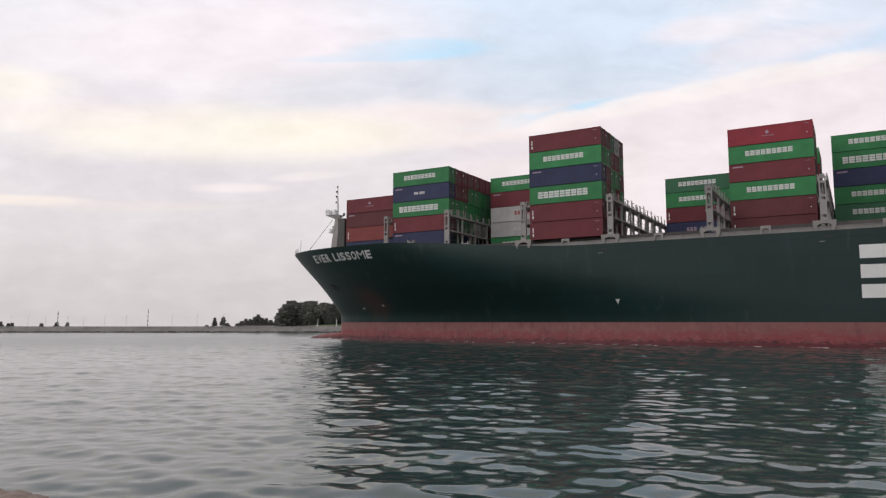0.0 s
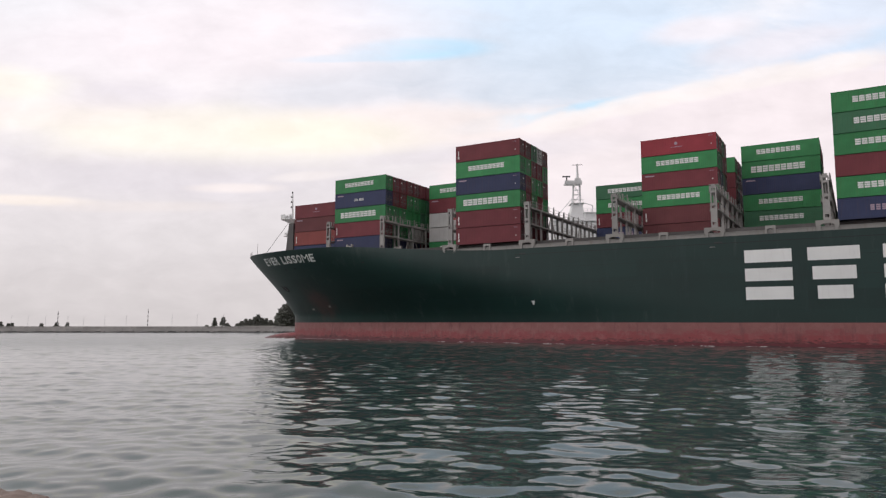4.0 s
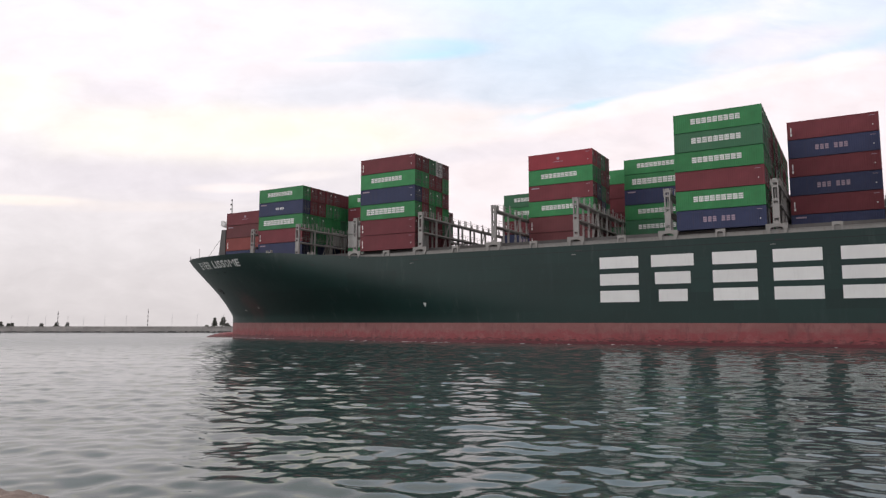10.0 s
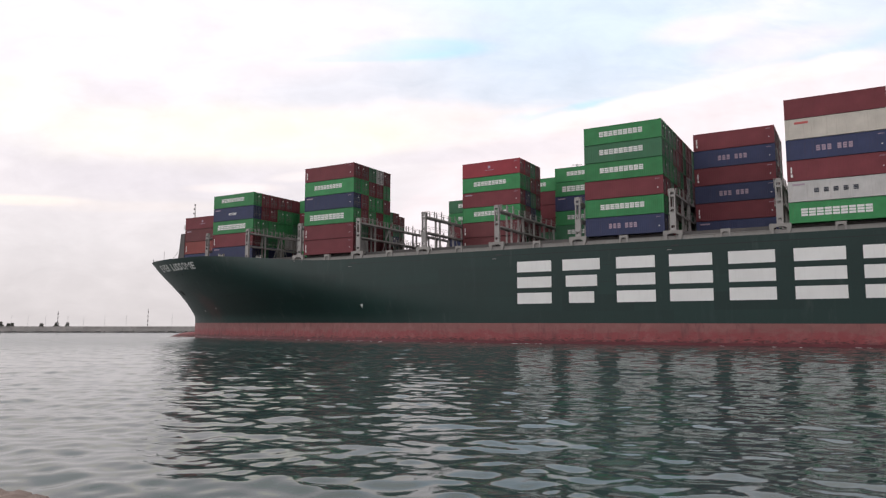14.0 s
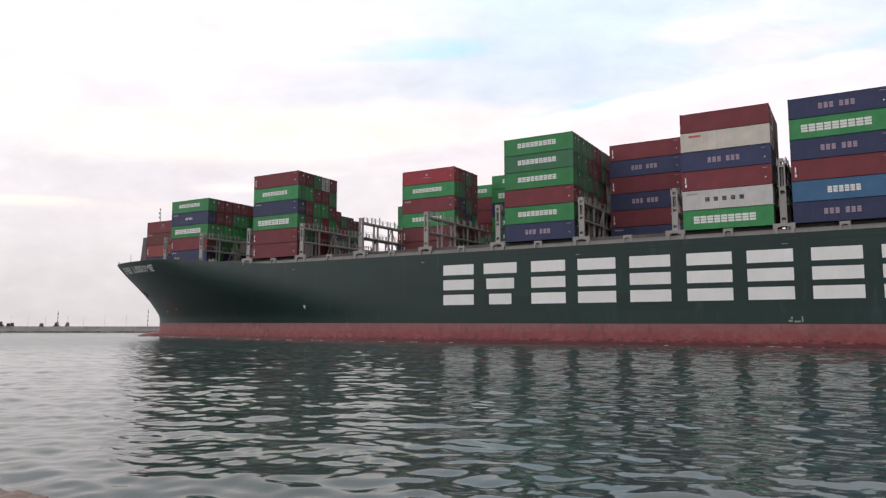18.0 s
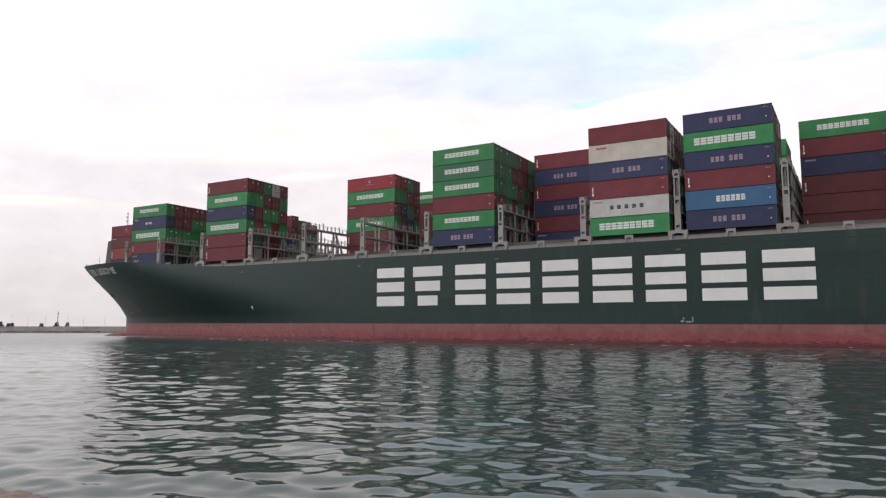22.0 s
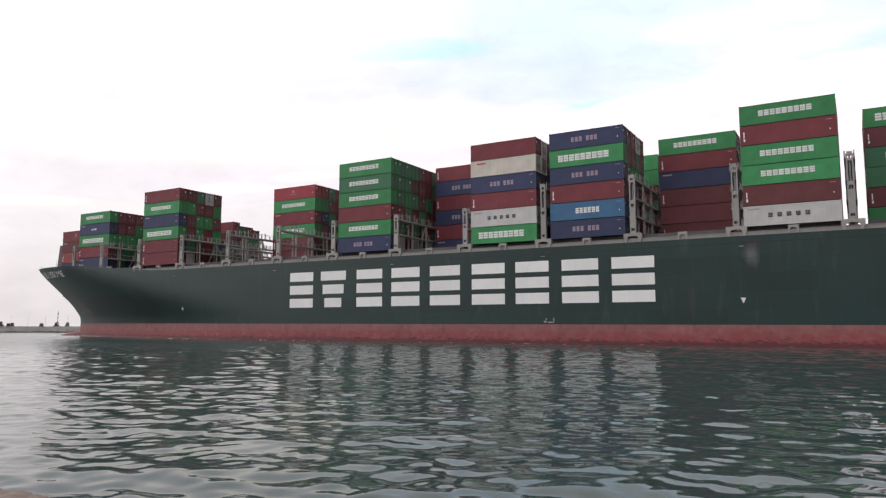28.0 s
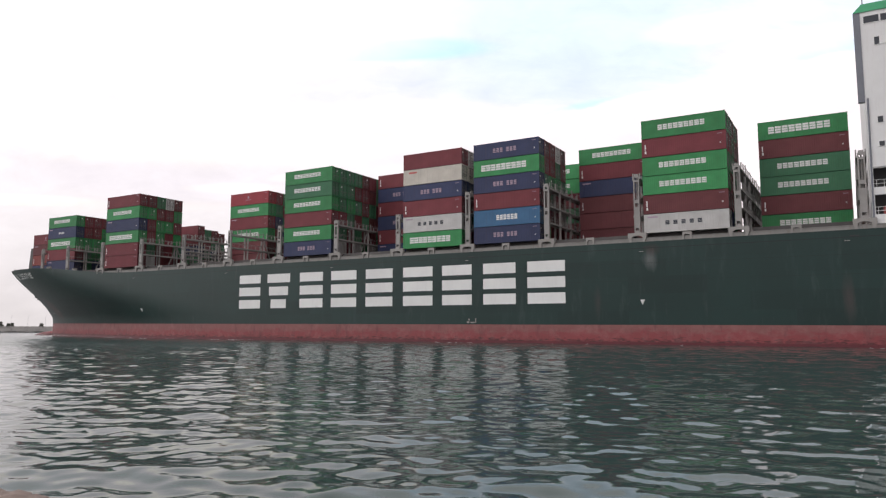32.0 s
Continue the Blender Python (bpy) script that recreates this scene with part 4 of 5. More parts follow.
def marking(count, width, height, x, z, mat, fill=0.8, split=0):
    """Plain blocks in place of a lettered name on the near side wall: one block mesh, and where each copy of it sits."""
    p = width / (count + (0.8 if split else 0))
    s = Shape()
    for k in range(3):
        s.box(0, p * fill, -0.014, 0.03, height * 0.36 * k, height * (0.36 * k + 0.28))
    me = s.mesh("marking_block", mat)
    return [(me, Matrix.Translation((x + p * (i + (0.8 if split and i >= split else 0)), 0, z))) for i in range(count)]


def data_plate(marks):
    """Small unreadable marks: size code strip, number panel."""
    s = Shape()
    for x, z, w, h in marks:
        s.box(x, x + w, -0.012, 0.03, z, z + h)
    return s


NAME_STD = marking(9, 6.9, 0.80, 2.5, 1.15, MARK_WHITE, 0.84)
NAME_BIG = marking(9, 8.5, 1.05, 1.5, 0.90, MARK_WHITE, 0.86)
NAME_SIX = marking(6, 4.5, 0.75, 3.75, 1.05, MARK_PALE, 0.72, 3)
NAME_FIVE = marking(5, 5.8, 0.6, 3.2, 1.15, MARK_NAVY, 0.5)
NAME_SIX_WHITE = marking(6, 4.0, 0.85, 4.3, 1.0, MARK_WHITE, 0.78)
NAME_SEVEN = marking(7, 2.3, 0.45, 4.8, 1.15, MARK_WHITE, 0.75, 3)
NAME_RED = marking(5, 3.2, 0.7, 5.0, 1.2, MARK_RED, 0.75)
AT = Matrix.Identity(4)
EMBLEM = [(Shape().bar((5.8, -0.014, 1.75), (5.8, 0.03, 1.75), 0.27, 14).mesh("emblem", MARK_PALE), AT), (Shape().box(4.95, 6.75, -0.014, 0.03, 1.12, 1.2).mesh("emblem_bar", MARK_PALE), AT)]
STRIP = [(data_plate([(0.45, 0.55, 0.24, 0.42)]).mesh("size_code", MARK_WHITE), AT), (data_plate([(0.47, 1.1, 0.16, 0.85)]).mesh("size_code", MARK_WHITE), AT)]
CODES = [(data_plate([(10.95, 2.36, 0.7, 0.07)]).mesh("number_bar", MARK_PALE), AT), (data_plate([(11.3, 0.95, 0.15, 0.17)]).mesh("number_bar", MARK_WHITE), AT)]
TAG = [(data_plate([(0.6, 2.28, 1.5, 0.22)]).mesh("owner_bar", MARK_PALE), AT)]
TAG_RED = [(data_plate([(1.2, 2.1, 1.7, 0.3)]).mesh("owner_bar", MARK_RED), AT)]
STICKER = Shape().box(0.0, 0.05, 0.26, 0.56, 1.95, 2.2).mesh("door_sticker", MARK_WHITE)

BOX_LABEL = {"green": "bright green corrugated steel shipping container", "dull_green": "faded green corrugated steel shipping container", "brown": "oxide-brown corrugated steel shipping container", "dark_brown": "dark brown corrugated steel shipping container", "red": "red corrugated steel shipping container", "orange": "orange-red corrugated steel shipping container", "navy": "navy blue corrugated steel shipping container", "blue": "mid-blue corrugated steel shipping container", "white": "grey-white corrugated steel shipping container", "cream": "cream corrugated steel shipping container"}


def coloured(ob, mat):
    ob.material_slots[0].link = "OBJECT"
    ob.material_slots[0].material = mat


def container(colour, x, y, z, marks=(), low=False, sticker=False, where="stacked on the ship's deck"):
    ob = tagged(new("shipping_container"), BOX_LABEL[colour] + ", " + where, "container", "deck cargo containers")
    body = child("container_body", BODY[low], ob)
    coloured(body, BOX_PAINT[colour])
    w = (BOX_W - 0.4) / 2
    for m in (Matrix.Translation((BOX_L - 0.03, 0.2, 0)), Matrix.Translation((BOX_L - 0.03, 0.2 + w, 0))):
        d = child("door", DOOR[low], ob, "", m)
        coloured(d, BOX_PAINT[colour])
        child("door_seal", SEAL[low], d, "black rubber door seal")
        for off in (0.26, 0.74):
            child("lock_rod", RODS[low], d, "weathered grey lock rod", Matrix.Translation((0, off, 0)))
    if sticker:
        child("door_sticker", STICKER, ob, "", Matrix.Translation((BOX_L - 0.11, 0.2 + random.choice((0, w)), 0)))
    for group in marks:
        for me, m in group:
            child(me.name.split(".")[0], me, ob, "", m)
    MOVES.append((ob, Matrix.Translation((x, y, z))))
    return ob


E1, E2 = (NAME_STD,), (NAME_BIG,)
WH = (NAME_SIX, CODES)
B_ = (STRIP, CODES)
# near column of each block, from the bottom up
G, D, B, K, R, O, N, U, W, C = "green", "dull_green", "brown", "dark_brown", "red", "orange", "navy", "blue", "white", "cream"
BLOCKS = [
    # bay, first y, rows, near column [(colour, marks)] from the bottom up, low boxes, colours of the other rows from the top down
    (0, 7.5, 9, [(N, ()), (O, (STRIP,)), (K, (TAG,)), (B, (EMBLEM,))], False, ()),
    (1, 3.0, 12, [(N, (TAG,)), (B, (STRIP,)), (G, E2), (N, (NAME_SEVEN, TAG)), (G, E1)], False, ("BBBBBB", "BBGGGD", "GGGGDG")),
    (2, 15.0, 3, [(G, E1), (W, (NAME_SEVEN,)), (W, (NAME_RED,)), (B, (TAG,)), (G, E1)], False, ()),
    (2, 30.0, 1, [(K, ()), (D, ()), (N, ()), (K, ()), (B, ())], False, ()),
    (2, 32.5, 2, [(D, ()), (K, ()), (D, ()), (B, ()), (D, ())], 3, ("B", "D")),
    (2, 37.5, 1, [(N, ()), (D, ()), (K, ()), (D, ()), (K, ())], True, ()),
    (3, 0.0, 5, [(B, B_), (B, B_), (G, E2), (N, (TAG, CODES)), (G, E1), (B, B_)], False, ("KDWK", "GBBG", "BGGB", "BGBG", "DKBD")),
    (4, 32.5, 4, [(U, ()), (N, (NAME_SIX,)), (B, (STRIP,)), (G, E1), (D, E1)], False, ()),
    (5, 12.5, 4, [(K, (STRIP,)), (K, B_), (G, E1), (B, (TAG, CODES)), (G, E1), (R, (EMBLEM, CODES))], False, ("BDB", "DBB", "NDB", "KND", "BKB")),
    (5, 32.5, 4, [(G, ()), (D, ()), (B, ()), (B, ()), (B, ()), (G, E1)], False, ()),
    (6, 25.0, 6, [(D, ()), (D, E1), (G, E1), (N, (TAG,)), (G, E2), (G, E1)], False, ()),
    (7, 0.0, 17, [(N, WH), (G, E1), (B, (CODES,)), (G, E1), (D, E1), (G, E1)], False, ("DDDKBDKBDDBKDBDK", "DDKBKDBKDBDKBKDD", "DGDKDBWDBKDDKBDK", "BDKDKBWDKBDKDDBK", "DKDKBDKDKBDKDBKD")),
    (8, 12.5, 5, [(N, (TAG,)), (B, B_), (N, WH), (B, B_), (N, WH), (B, B_)], False, ()),
    (9, 0.0, 5, [(G, E2), (W, (NAME_FIVE, TAG)), (B, B_), (N, WH), (C, (TAG_RED,)), (B, ())], False, ("WKBD", "CKBB", "NNKB")),
    (10, 0.0, 5, [(N, WH), (U, (NAME_SIX_WHITE, CODES)), (B, B_), (N, WH), (G, E2), (N, WH)], False, ("KBWK", "BBDB", "DGGD", "KDBK")),
    (10, 22.5, 4, [(K, ()), (B, ()), (D, ()), (B, ()), (G, E1), (G, E1)], False, ()),
    (11, 12.5, 5, [(K, (STRIP,)), (K, ()), (K, B_), (N, (TAG, CODES)), (B, B_), (G, E1)], False, ()),
    (12, 0.0, 5, [(W, (NAME_FIVE, TAG)), (K, B_), (G, E1), (G, E1), (B, B_), (G, E1)], False, ("DKDB", "KDBK")),
    (13, 10.0, 5, [(G, E1), (K, B_), (D, E1), (D, E1), (K, B_), (G, E2)], False, ()),
]
LETTER = {"G": G, "D": D, "B": B, "K": K, "R": R, "O": O, "N": N, "U": U, "W": W, "C": C}
mixed = [B, D, B, G, K, N, D, B, G, W, K, D]
inner = []                                            # boxes deep in the stacks: one object
for bay, y0, rows, tiers, low, ends in BLOCKS:
    short = len(tiers) if low is True else int(low)      # how many low boxes at the bottom of each stack
    for r in range(rows):
        for k, (colour, marks) in enumerate(tiers):
            down = len(tiers) - 1 - k
            if r == 0:
                c, mk = colour, marks
            else:
                mk = ()
                c = LETTER[ends[down][r - 1]] if down < len(ends) and r - 1 < len(ends[down]) else random.choice(mixed)
            at = (BAY[bay], y0 + r * ROW, BASE + LIFT.get(bay, 0.0) + min(k, short) * 2.603 + max(k - short, 0) * (BOX_H + 0.012))
            squat = k < short
            if r == 0 or (r <= 4 and k >= 3) or (r <= 2 and k >= 1):
                container(c, *at, mk, squat, random.random() < 0.6)
            else:
                inner.append((c, squat, at))


def stacked_rest():
    """The boxes deep in the stacks, as one body of cargo."""
    verts, faces, index = [], [], []
    order = list(BOX_PAINT)
    parts = {}
    for low in (False, True):
        v = [tuple(p.co) for p in BODY[low].vertices]
        f = [tuple(p.vertices) for p in BODY[low].polygons]
        w = (BOX_W - 0.4) / 2
        for dy in (0.2, 0.2 + w):
            n = len(v)
            v += [(p.co[0] + BOX_L - 0.03, p.co[1] + dy, p.co[2]) for p in DOOR[low].vertices]
            f += [tuple(n + i for i in p.vertices) for p in DOOR[low].polygons]
        parts[low] = (np.array(v), f)
    for c, low, at in inner:
        v, f = parts[low]
        n = len(verts)
        verts += (v + np.array(at)).tolist()
        faces += [tuple(n + i for i in q) for q in f]
        index += [order.index(c)] * len(f)
    me = mesh_of("stacked_containers", verts, faces, [BOX_PAINT[c] for c in order], index=index)
    ob = tagged(new("stacked_containers", me), "mixed green and brown containers deep in the stacks", "container", kind="stuff")
    MOVES.append((ob, Matrix.Identity(4)))


stacked_rest()

# ------------------------------------------------------------------ superstructure
def superstructure():
    house = tagged(new("superstructure"), "tall white superstructure with green roof edge")
    house.parent = SHIP
    house.matrix_basis = Matrix.Translation((-0.55, 0, -0.1))
    wall = Shape()
    # near side wall, with openings left between its panels
    x0, x1, y0, y1 = 169.6, 184.0, 0.2, 0.6
    wall.box(x0, x1, y0, y1, 15.4, 17.4)
    wall.box(x0, 170.0, y0, y1, 17.4, 20.0), wall.box(173.2, x1, y0, y1, 17.4, 20.0)
    wall.box(x0, x1, y0, y1, 20.0, 21.0)
    wall.box(x0, 169.95, y0, y1, 21.0, 23.7), wall.box(173.2, x1, y0, y1, 21.0, 23.7)
    wall.box(x0, x1, y0, y1, 23.7, 44.95)
    wall.box(x0, x0 + 0.4, 0.6, 3.2, 15.4, 33.0)
    child("side_wall", wall.mesh("side_wall", HOUSE), house, "white plated side wall with two large openings")
    # near-black floor and back sheet paint the shade within the openings
    s = Shape()
    s.box(170.2, 173.0, 0.75, 2.8, 17.3, 17.4), s.box(170.0, 173.2, 2.8, 2.9, 17.3, 24.0)
    child("recess", s.mesh("recess", DARK), house, "recess behind the openings, its shade painted dark")
    for z in (17.4, 21.0):
        s = Shape()
        for h in (0.5, 1.0):
            s.bar((170.0, 0.4, z + h), (173.2, 0.4, z + h), 0.03, 5)
        for k in range(4):
            s.bar((170.3 + k * 0.85, 0.4, z), (170.3 + k * 0.85, 0.4, z + 1.0), 0.03, 5)
        child("handrail", s.mesh("handrail", HOUSE), house)
    child("storage_box", Shape().box(170.9, 171.9, 0.7, 1.4, 17.4, 18.5).mesh("storage_box", BOX_PAINT["orange"]), house, "orange and white box in the opening")
    child("far_wall", Shape().box(x0, x1, 43.8, 44.2, 15.4, 44.95).mesh("far_wall", HOUSE), house)
    child("bridge_block", Shape().box(171.4, 183.9, 0.6, 43.8, 33.0, 45.0).mesh("bridge_block", HOUSE), house, "white navigation bridge block")
    child("accommodation", Shape().box(173.4, 183.9, 6.0, 38.4, 15.0, 33.0).mesh("accommodation", HOUSE), house, "white accommodation block")
    # the white front's shade is put into this panel's blue-grey colour
    child("bridge_front", Shape().box(168.8, 169.6, 0.12, 0.9, 32.6, 44.95).mesh("bridge_front", BRIDGE_GREY), house, "bridge front panel with its shade painted in blue-grey")
    v = [(168.8, 0.05, 44.95), (184.2, 0.05, 44.95), (184.2, 44.35, 44.95), (171.3, 44.35, 44.95), (169.8, 0.5, 46.2), (184.2, 0.5, 46.2), (184.2, 43.9, 46.2), (171.6, 43.9, 46.2)]
    child("roof", mesh_of("roof", v, [(3, 2, 1, 0), (4, 5, 6, 7), (0, 1, 5, 4), (1, 2, 6, 5), (2, 3, 7, 6), (3, 0, 4, 7)], HOUSE_GREEN), house, "green sloping roof edge")
    child("aerial", Shape().bar((170.0, 1.0, 46.1), (170.0, 1.0, 47.2), 0.06).mesh("aerial", POST), house)
    for x, w, z, h in ((170.0, 1.75, 43.35, 0.95), (171.95, 1.9, 43.35, 0.95), (174.1, 1.9, 43.35, 0.95), (171.1, 0.55, 40.2, 1.05), (174.4, 0.55, 40.2, 1.05), (170.9, 0.6, 29.6, 0.8), (174.0, 0.6, 29.6, 0.8), (170.9, 0.6, 26.4, 0.65), (174.0, 0.6, 26.4, 0.65)):
        win = child("window", Shape().box(x, x + w, 0.15, 0.25, z, z + h).mesh("window", GLASS_DARK), house, "dark window")
        e = 0.06
        child("window_frame", Shape().box(x - e, x + w + e, 0.12, 0.22, z - e, z).box(x - e, x + w + e, 0.12, 0.22, z + h, z + h + e).box(x - e, x, 0.12, 0.22, z, z + h).box(x + w, x + w + e, 0.12, 0.22, z, z + h).mesh("window_frame", HOUSE), house)
    child("shutter", Shape().box(171.7, 172.5, 0.14, 0.22, 40.2, 41.25).mesh("shutter", MARK_WHITE), house, "pale shutter beside a window")
    child("downpipe", Shape().bar((169.75, 0.1, 17.0), (169.9, 0.1, 33.0), 0.11, 8).mesh("downpipe", BRIDGE_GREY), house, "grey pipe up the wall's edge")


superstructure()

# ------------------------------------------------------------------ surroundings
def water_sheet():
    """One sheet to the horizon: fine waves near the quay, coarser cells farther out."""
    rng = np.random.default_rng(5)
    d = np.concatenate([np.linspace(-70, 5.0, 16), np.geomspace(5.5, 60.0, 520), np.linspace(60.2, 190.0, 620), np.geomspace(190.6, 320.0, 130), np.geomspace(330, 9000, 30)])
    inner_cols = 560
    half = np.where(d < 5.5, 15.8, d * 0.68 + 12)
    u = np.linspace(-1, 1, inner_cols)
    wing = np.geomspace(2.0, 5000.0, 14)
    core = u[None, :] * half[:, None]
    X = np.concatenate([-half[:, None] - wing[None, ::-1], core, half[:, None] + wing[None, :]], 1)
    cols = X.shape[1]
    Y = np.repeat(d[:, None], cols, 1)
    Z = np.zeros_like(X)
    for i in range(70):
        lam = 0.5 * (7.0 / 0.5) ** rng.random()
        ang = rng.normal(1.35, 0.6)
        k = 2 * math.pi / lam
        amp = 0.0020 * lam ** 0.95
        ph = rng.random() * 6.283
        cell = np.maximum(np.gradient(d), half * 2 / inner_cols)
        fade = np.clip(1.6 - 3.2 * cell / lam, 0, 1)[:, None]
        lively = (1.45, 1.9) if lam < 1.1 else (1.15, 1.6) if lam < 1.8 else (0.66, 1.1)           # livelier out in the channel, in short waves above all
        reach = np.interp(d, [6.0, 15.0, 90.0], (lively[0] * 1.7, *lively))[:, None]
        Z += fade * reach * amp * np.sin(k * (math.cos(ang) * X + math.sin(ang) * Y) + ph)
    Z[:, :14] = 0
    Z[:, -14:] = 0
    n, m = X.shape
    verts = np.stack([X, Y, Z], -1).reshape(-1, 3)
    idx = np.arange(n * m).reshape(n, m)
    quads = np.stack([idx[:-1, :-1], idx[:-1, 1:], idx[1:, 1:], idx[1:, :-1]], -1).reshape(-1, 4)
    me = bpy.data.meshes.new("water")
    me.vertices.add(len(verts)), me.vertices.foreach_set("co", verts.ravel())
    me.loops.add(quads.size), me.loops.foreach_set("vertex_index", quads.ravel())
    me.polygons.add(len(quads)), me.polygons.foreach_set("loop_start", np.arange(0, quads.size, 4))
    me.polygons.foreach_set("use_smooth", np.ones(len(quads), bool))
    me.materials.append(WATER)
    me.update(calc_edges=True)
    return tagged(new("water", me), "calm rippled grey-green harbour water", "water", kind="structure")


SEA = water_sheet()
# the water behind and beside, out of the waves' reach
s = Shape()
s.box(-9000, 9000, -3000, 9000, -8.5, -8.0)
tagged(new("ground", s.mesh("ground", KERB)), "sandy harbour bed under the water", "ground", kind="structure")


def quay():
    """The quay under the camera: its edge runs along the channel."""
    m = pose(0, 4.84, 0, 0, 0, HEADING)
    s = Shape()
    s.box(-90, 90, -60, -0.55, -8, 1.12)
    q = tagged(new("quay", s.mesh("quay", KERB)), "rough concrete quay beside the channel", "quay", kind="structure")
    q.matrix_basis = m
    rng = random.Random(21)
    def stone():
        nx, ny, v, f = 22, 7, [], []
        for i in range(nx + 1):
            for j in range(ny + 1):
                x, y = 0.02 + 1.96 * i / nx, -0.55 + 0.55 * j / ny
                edge = (i in (0, nx)) or (j in (0, ny))
                v.append((x + (0 if i in (0, nx) else rng.uniform(-0.02, 0.02)), y + (rng.uniform(-0.03, 0.0) if j == ny else 0), 1.16 + rng.uniform(-0.028, 0.028) - (0.03 if edge else 0)))
        for i in range(nx):
            for j in range(ny):
                a = i * (ny + 1) + j
                f.append((a, a + ny + 1, a + ny + 2, a + 1))
        n = len(v)
        for i in range(nx + 1):
            v.append((v[i * (ny + 1) + ny][0], 0.0, -8.0))
        for i in range(nx):
            f.append((i * (ny + 1) + ny, (i + 1) * (ny + 1) + ny, n + i + 1, n + i))
        return mesh_of("coping_stone", v, f, KERB)
    kinds = [stone() for _ in range(4)]
    for i in range(-22, 22):
        child("coping_stone", rng.choice(kinds), q, "", Matrix.Translation((i * 2.0, 0, 0)))


quay()


def lumps(n, x0, x1, y0, y1, z0, z1, r0, r1, rng, squash=0.7):
    """Many small irregular stones or leaf clumps as vertex and face arrays."""
    base = [(1, 0, 0), (-1, 0, 0), (0, 1, 0), (0, -1, 0), (0, 0, 1), (0, 0, -1)]
    tri = [(0, 2, 4), (2, 1, 4), (1, 3, 4), (3, 0, 4), (2, 0, 5), (1, 2, 5), (3, 1, 5), (0, 3, 5)]
    v, f = [], []
    for _ in range(n):
        c = np.array([rng.uniform(x0, x1), rng.uniform(y0, y1), rng.uniform(z0, z1)])
        r = rng.uniform(r0, r1)
        k = len(v)
        turn = Euler((rng.uniform(0, 3), rng.uniform(0, 3), rng.uniform(0, 3))).to_matrix()
        for p in base:
            q = turn @ Vector(p)
            v.append(tuple(c + np.array(q) * r * rng.uniform(0.7, 1.25) * np.array([1, 1, squash])))
        f += [tuple(k + i for i in t3) for t3 in tri]
    return v, f


WALL_Y = 321.0


def breakwater():
    rng = random.Random(11)
    s = Shape()
    s.box(-900, 1300, WALL_Y, WALL_Y + 12, -8, 1.75)
    b = tagged(new("breakwater", s.mesh("breakwater", STONE)), "low grey concrete breakwater across the harbour", "breakwater", kind="structure")
    x = -330.0
    block = Shape().box(0.02, 7.98, 0, 0.9, 0, 0.95).mesh("parapet_block", STONE)
    while x < 60:
        child("parapet_block", block, b, "", Matrix.Translation((x, WALL_Y + 1.0, 1.75)))
        x += 8.0
    v, f = lumps(3600, -420, 80, WALL_Y - 1.4, WALL_Y + 0.3, -0.5, 0.4, 0.25, 0.6, rng)
    tagged(new("armour_stones", mesh_of("armour_stones", v, f, WET_STONE)), "dark wet armour stones at the foot of the breakwater", "stone", kind="stuff")
    # rough grass ground behind, with a green bank
    s = Shape()
    s.box(-1500, 1500, WALL_Y + 12, WALL_Y + 260, -8, 1.6)
    tagged(new("shore_ground", s.mesh("shore_ground", GRASS)), "flat scrubby ground behind the breakwater", "ground", kind="structure")
    v, f, n = [], [], 36
    for i in range(n + 1):
        x = -70 + 110 * i / n
        h = 1.7 * math.sin(math.pi * i / n) ** 0.4 if 0 < i < n else 0
        v += [(x, WALL_Y + 2.2, 1.8), (x, WALL_Y + 7, 2.2 + h * 0.75), (x, WALL_Y + 14, 2.2 + h), (x, WALL_Y + 20, 1.5)]
    for i in range(n):
        for j in range(3):
            a = 4 * i + j
            f.append((a, a + 4, a + 5, a + 1))
    tagged(new("grass_bank", mesh_of("grass_bank", v, f, GRASS, smooth=True)), "low green grass bank on the far shore", "bank", kind="structure")


breakwater()


def tree(x, y, h, w, seed, label, conifer=False):
    """Tapered trunk with limbs and a crown of many small clumps."""
    rng = random.Random(seed)
    ob = tagged(new("tree"), label, "tree", "trees on the far shore")
    ob.matrix_basis = Matrix.Translation((x, y, 1.5))
    s = Shape()
    s.bar((0, 0, -0.3), (0.1 * w * rng.uniform(-1, 1), 0, h * 0.75), 0.035 * h, 7, 0.012 * h)
    for k in range(7):
        a, z = rng.uniform(0, 6.28), h * rng.uniform(0.3, 0.7)
        s.bar((0, 0, z), (0.42 * w * math.cos(a), 0.42 * w * math.sin(a), z + h * 0.18), 0.012 * h, 5, 0.004 * h)
    child("trunk", s.mesh("trunk", BARK), ob)
    v, f = [], []
    for _ in range(84 if not conifer else 46):
        u = rng.random()
        z = h * (0.14 + 0.86 * u)
        reach = w * 0.5 * ((1.05 - u) if conifer else math.sqrt(max(0.05, 1 - (2 * u - 0.9) ** 2)))
        a = rng.uniform(0, 6.28)
        cx, cy = reach * rng.random() ** 0.5 * math.cos(a), reach * rng.random() ** 0.5 * math.sin(a)
        r = max(h * (0.085 if conifer else 0.10), 0.4)
        v2, f2 = lumps(22, cx - r, cx + r, cy - r, cy + r, z - r, min(z + r, h), 0.11 * r * 3, 0.19 * r * 3, rng, 0.8)
        n = len(v)
        v += v2
        f += [tuple(n + i for i in q) for q in f2]
    child("crown", mesh_of("crown", v, f, LEAF), ob)
    return ob


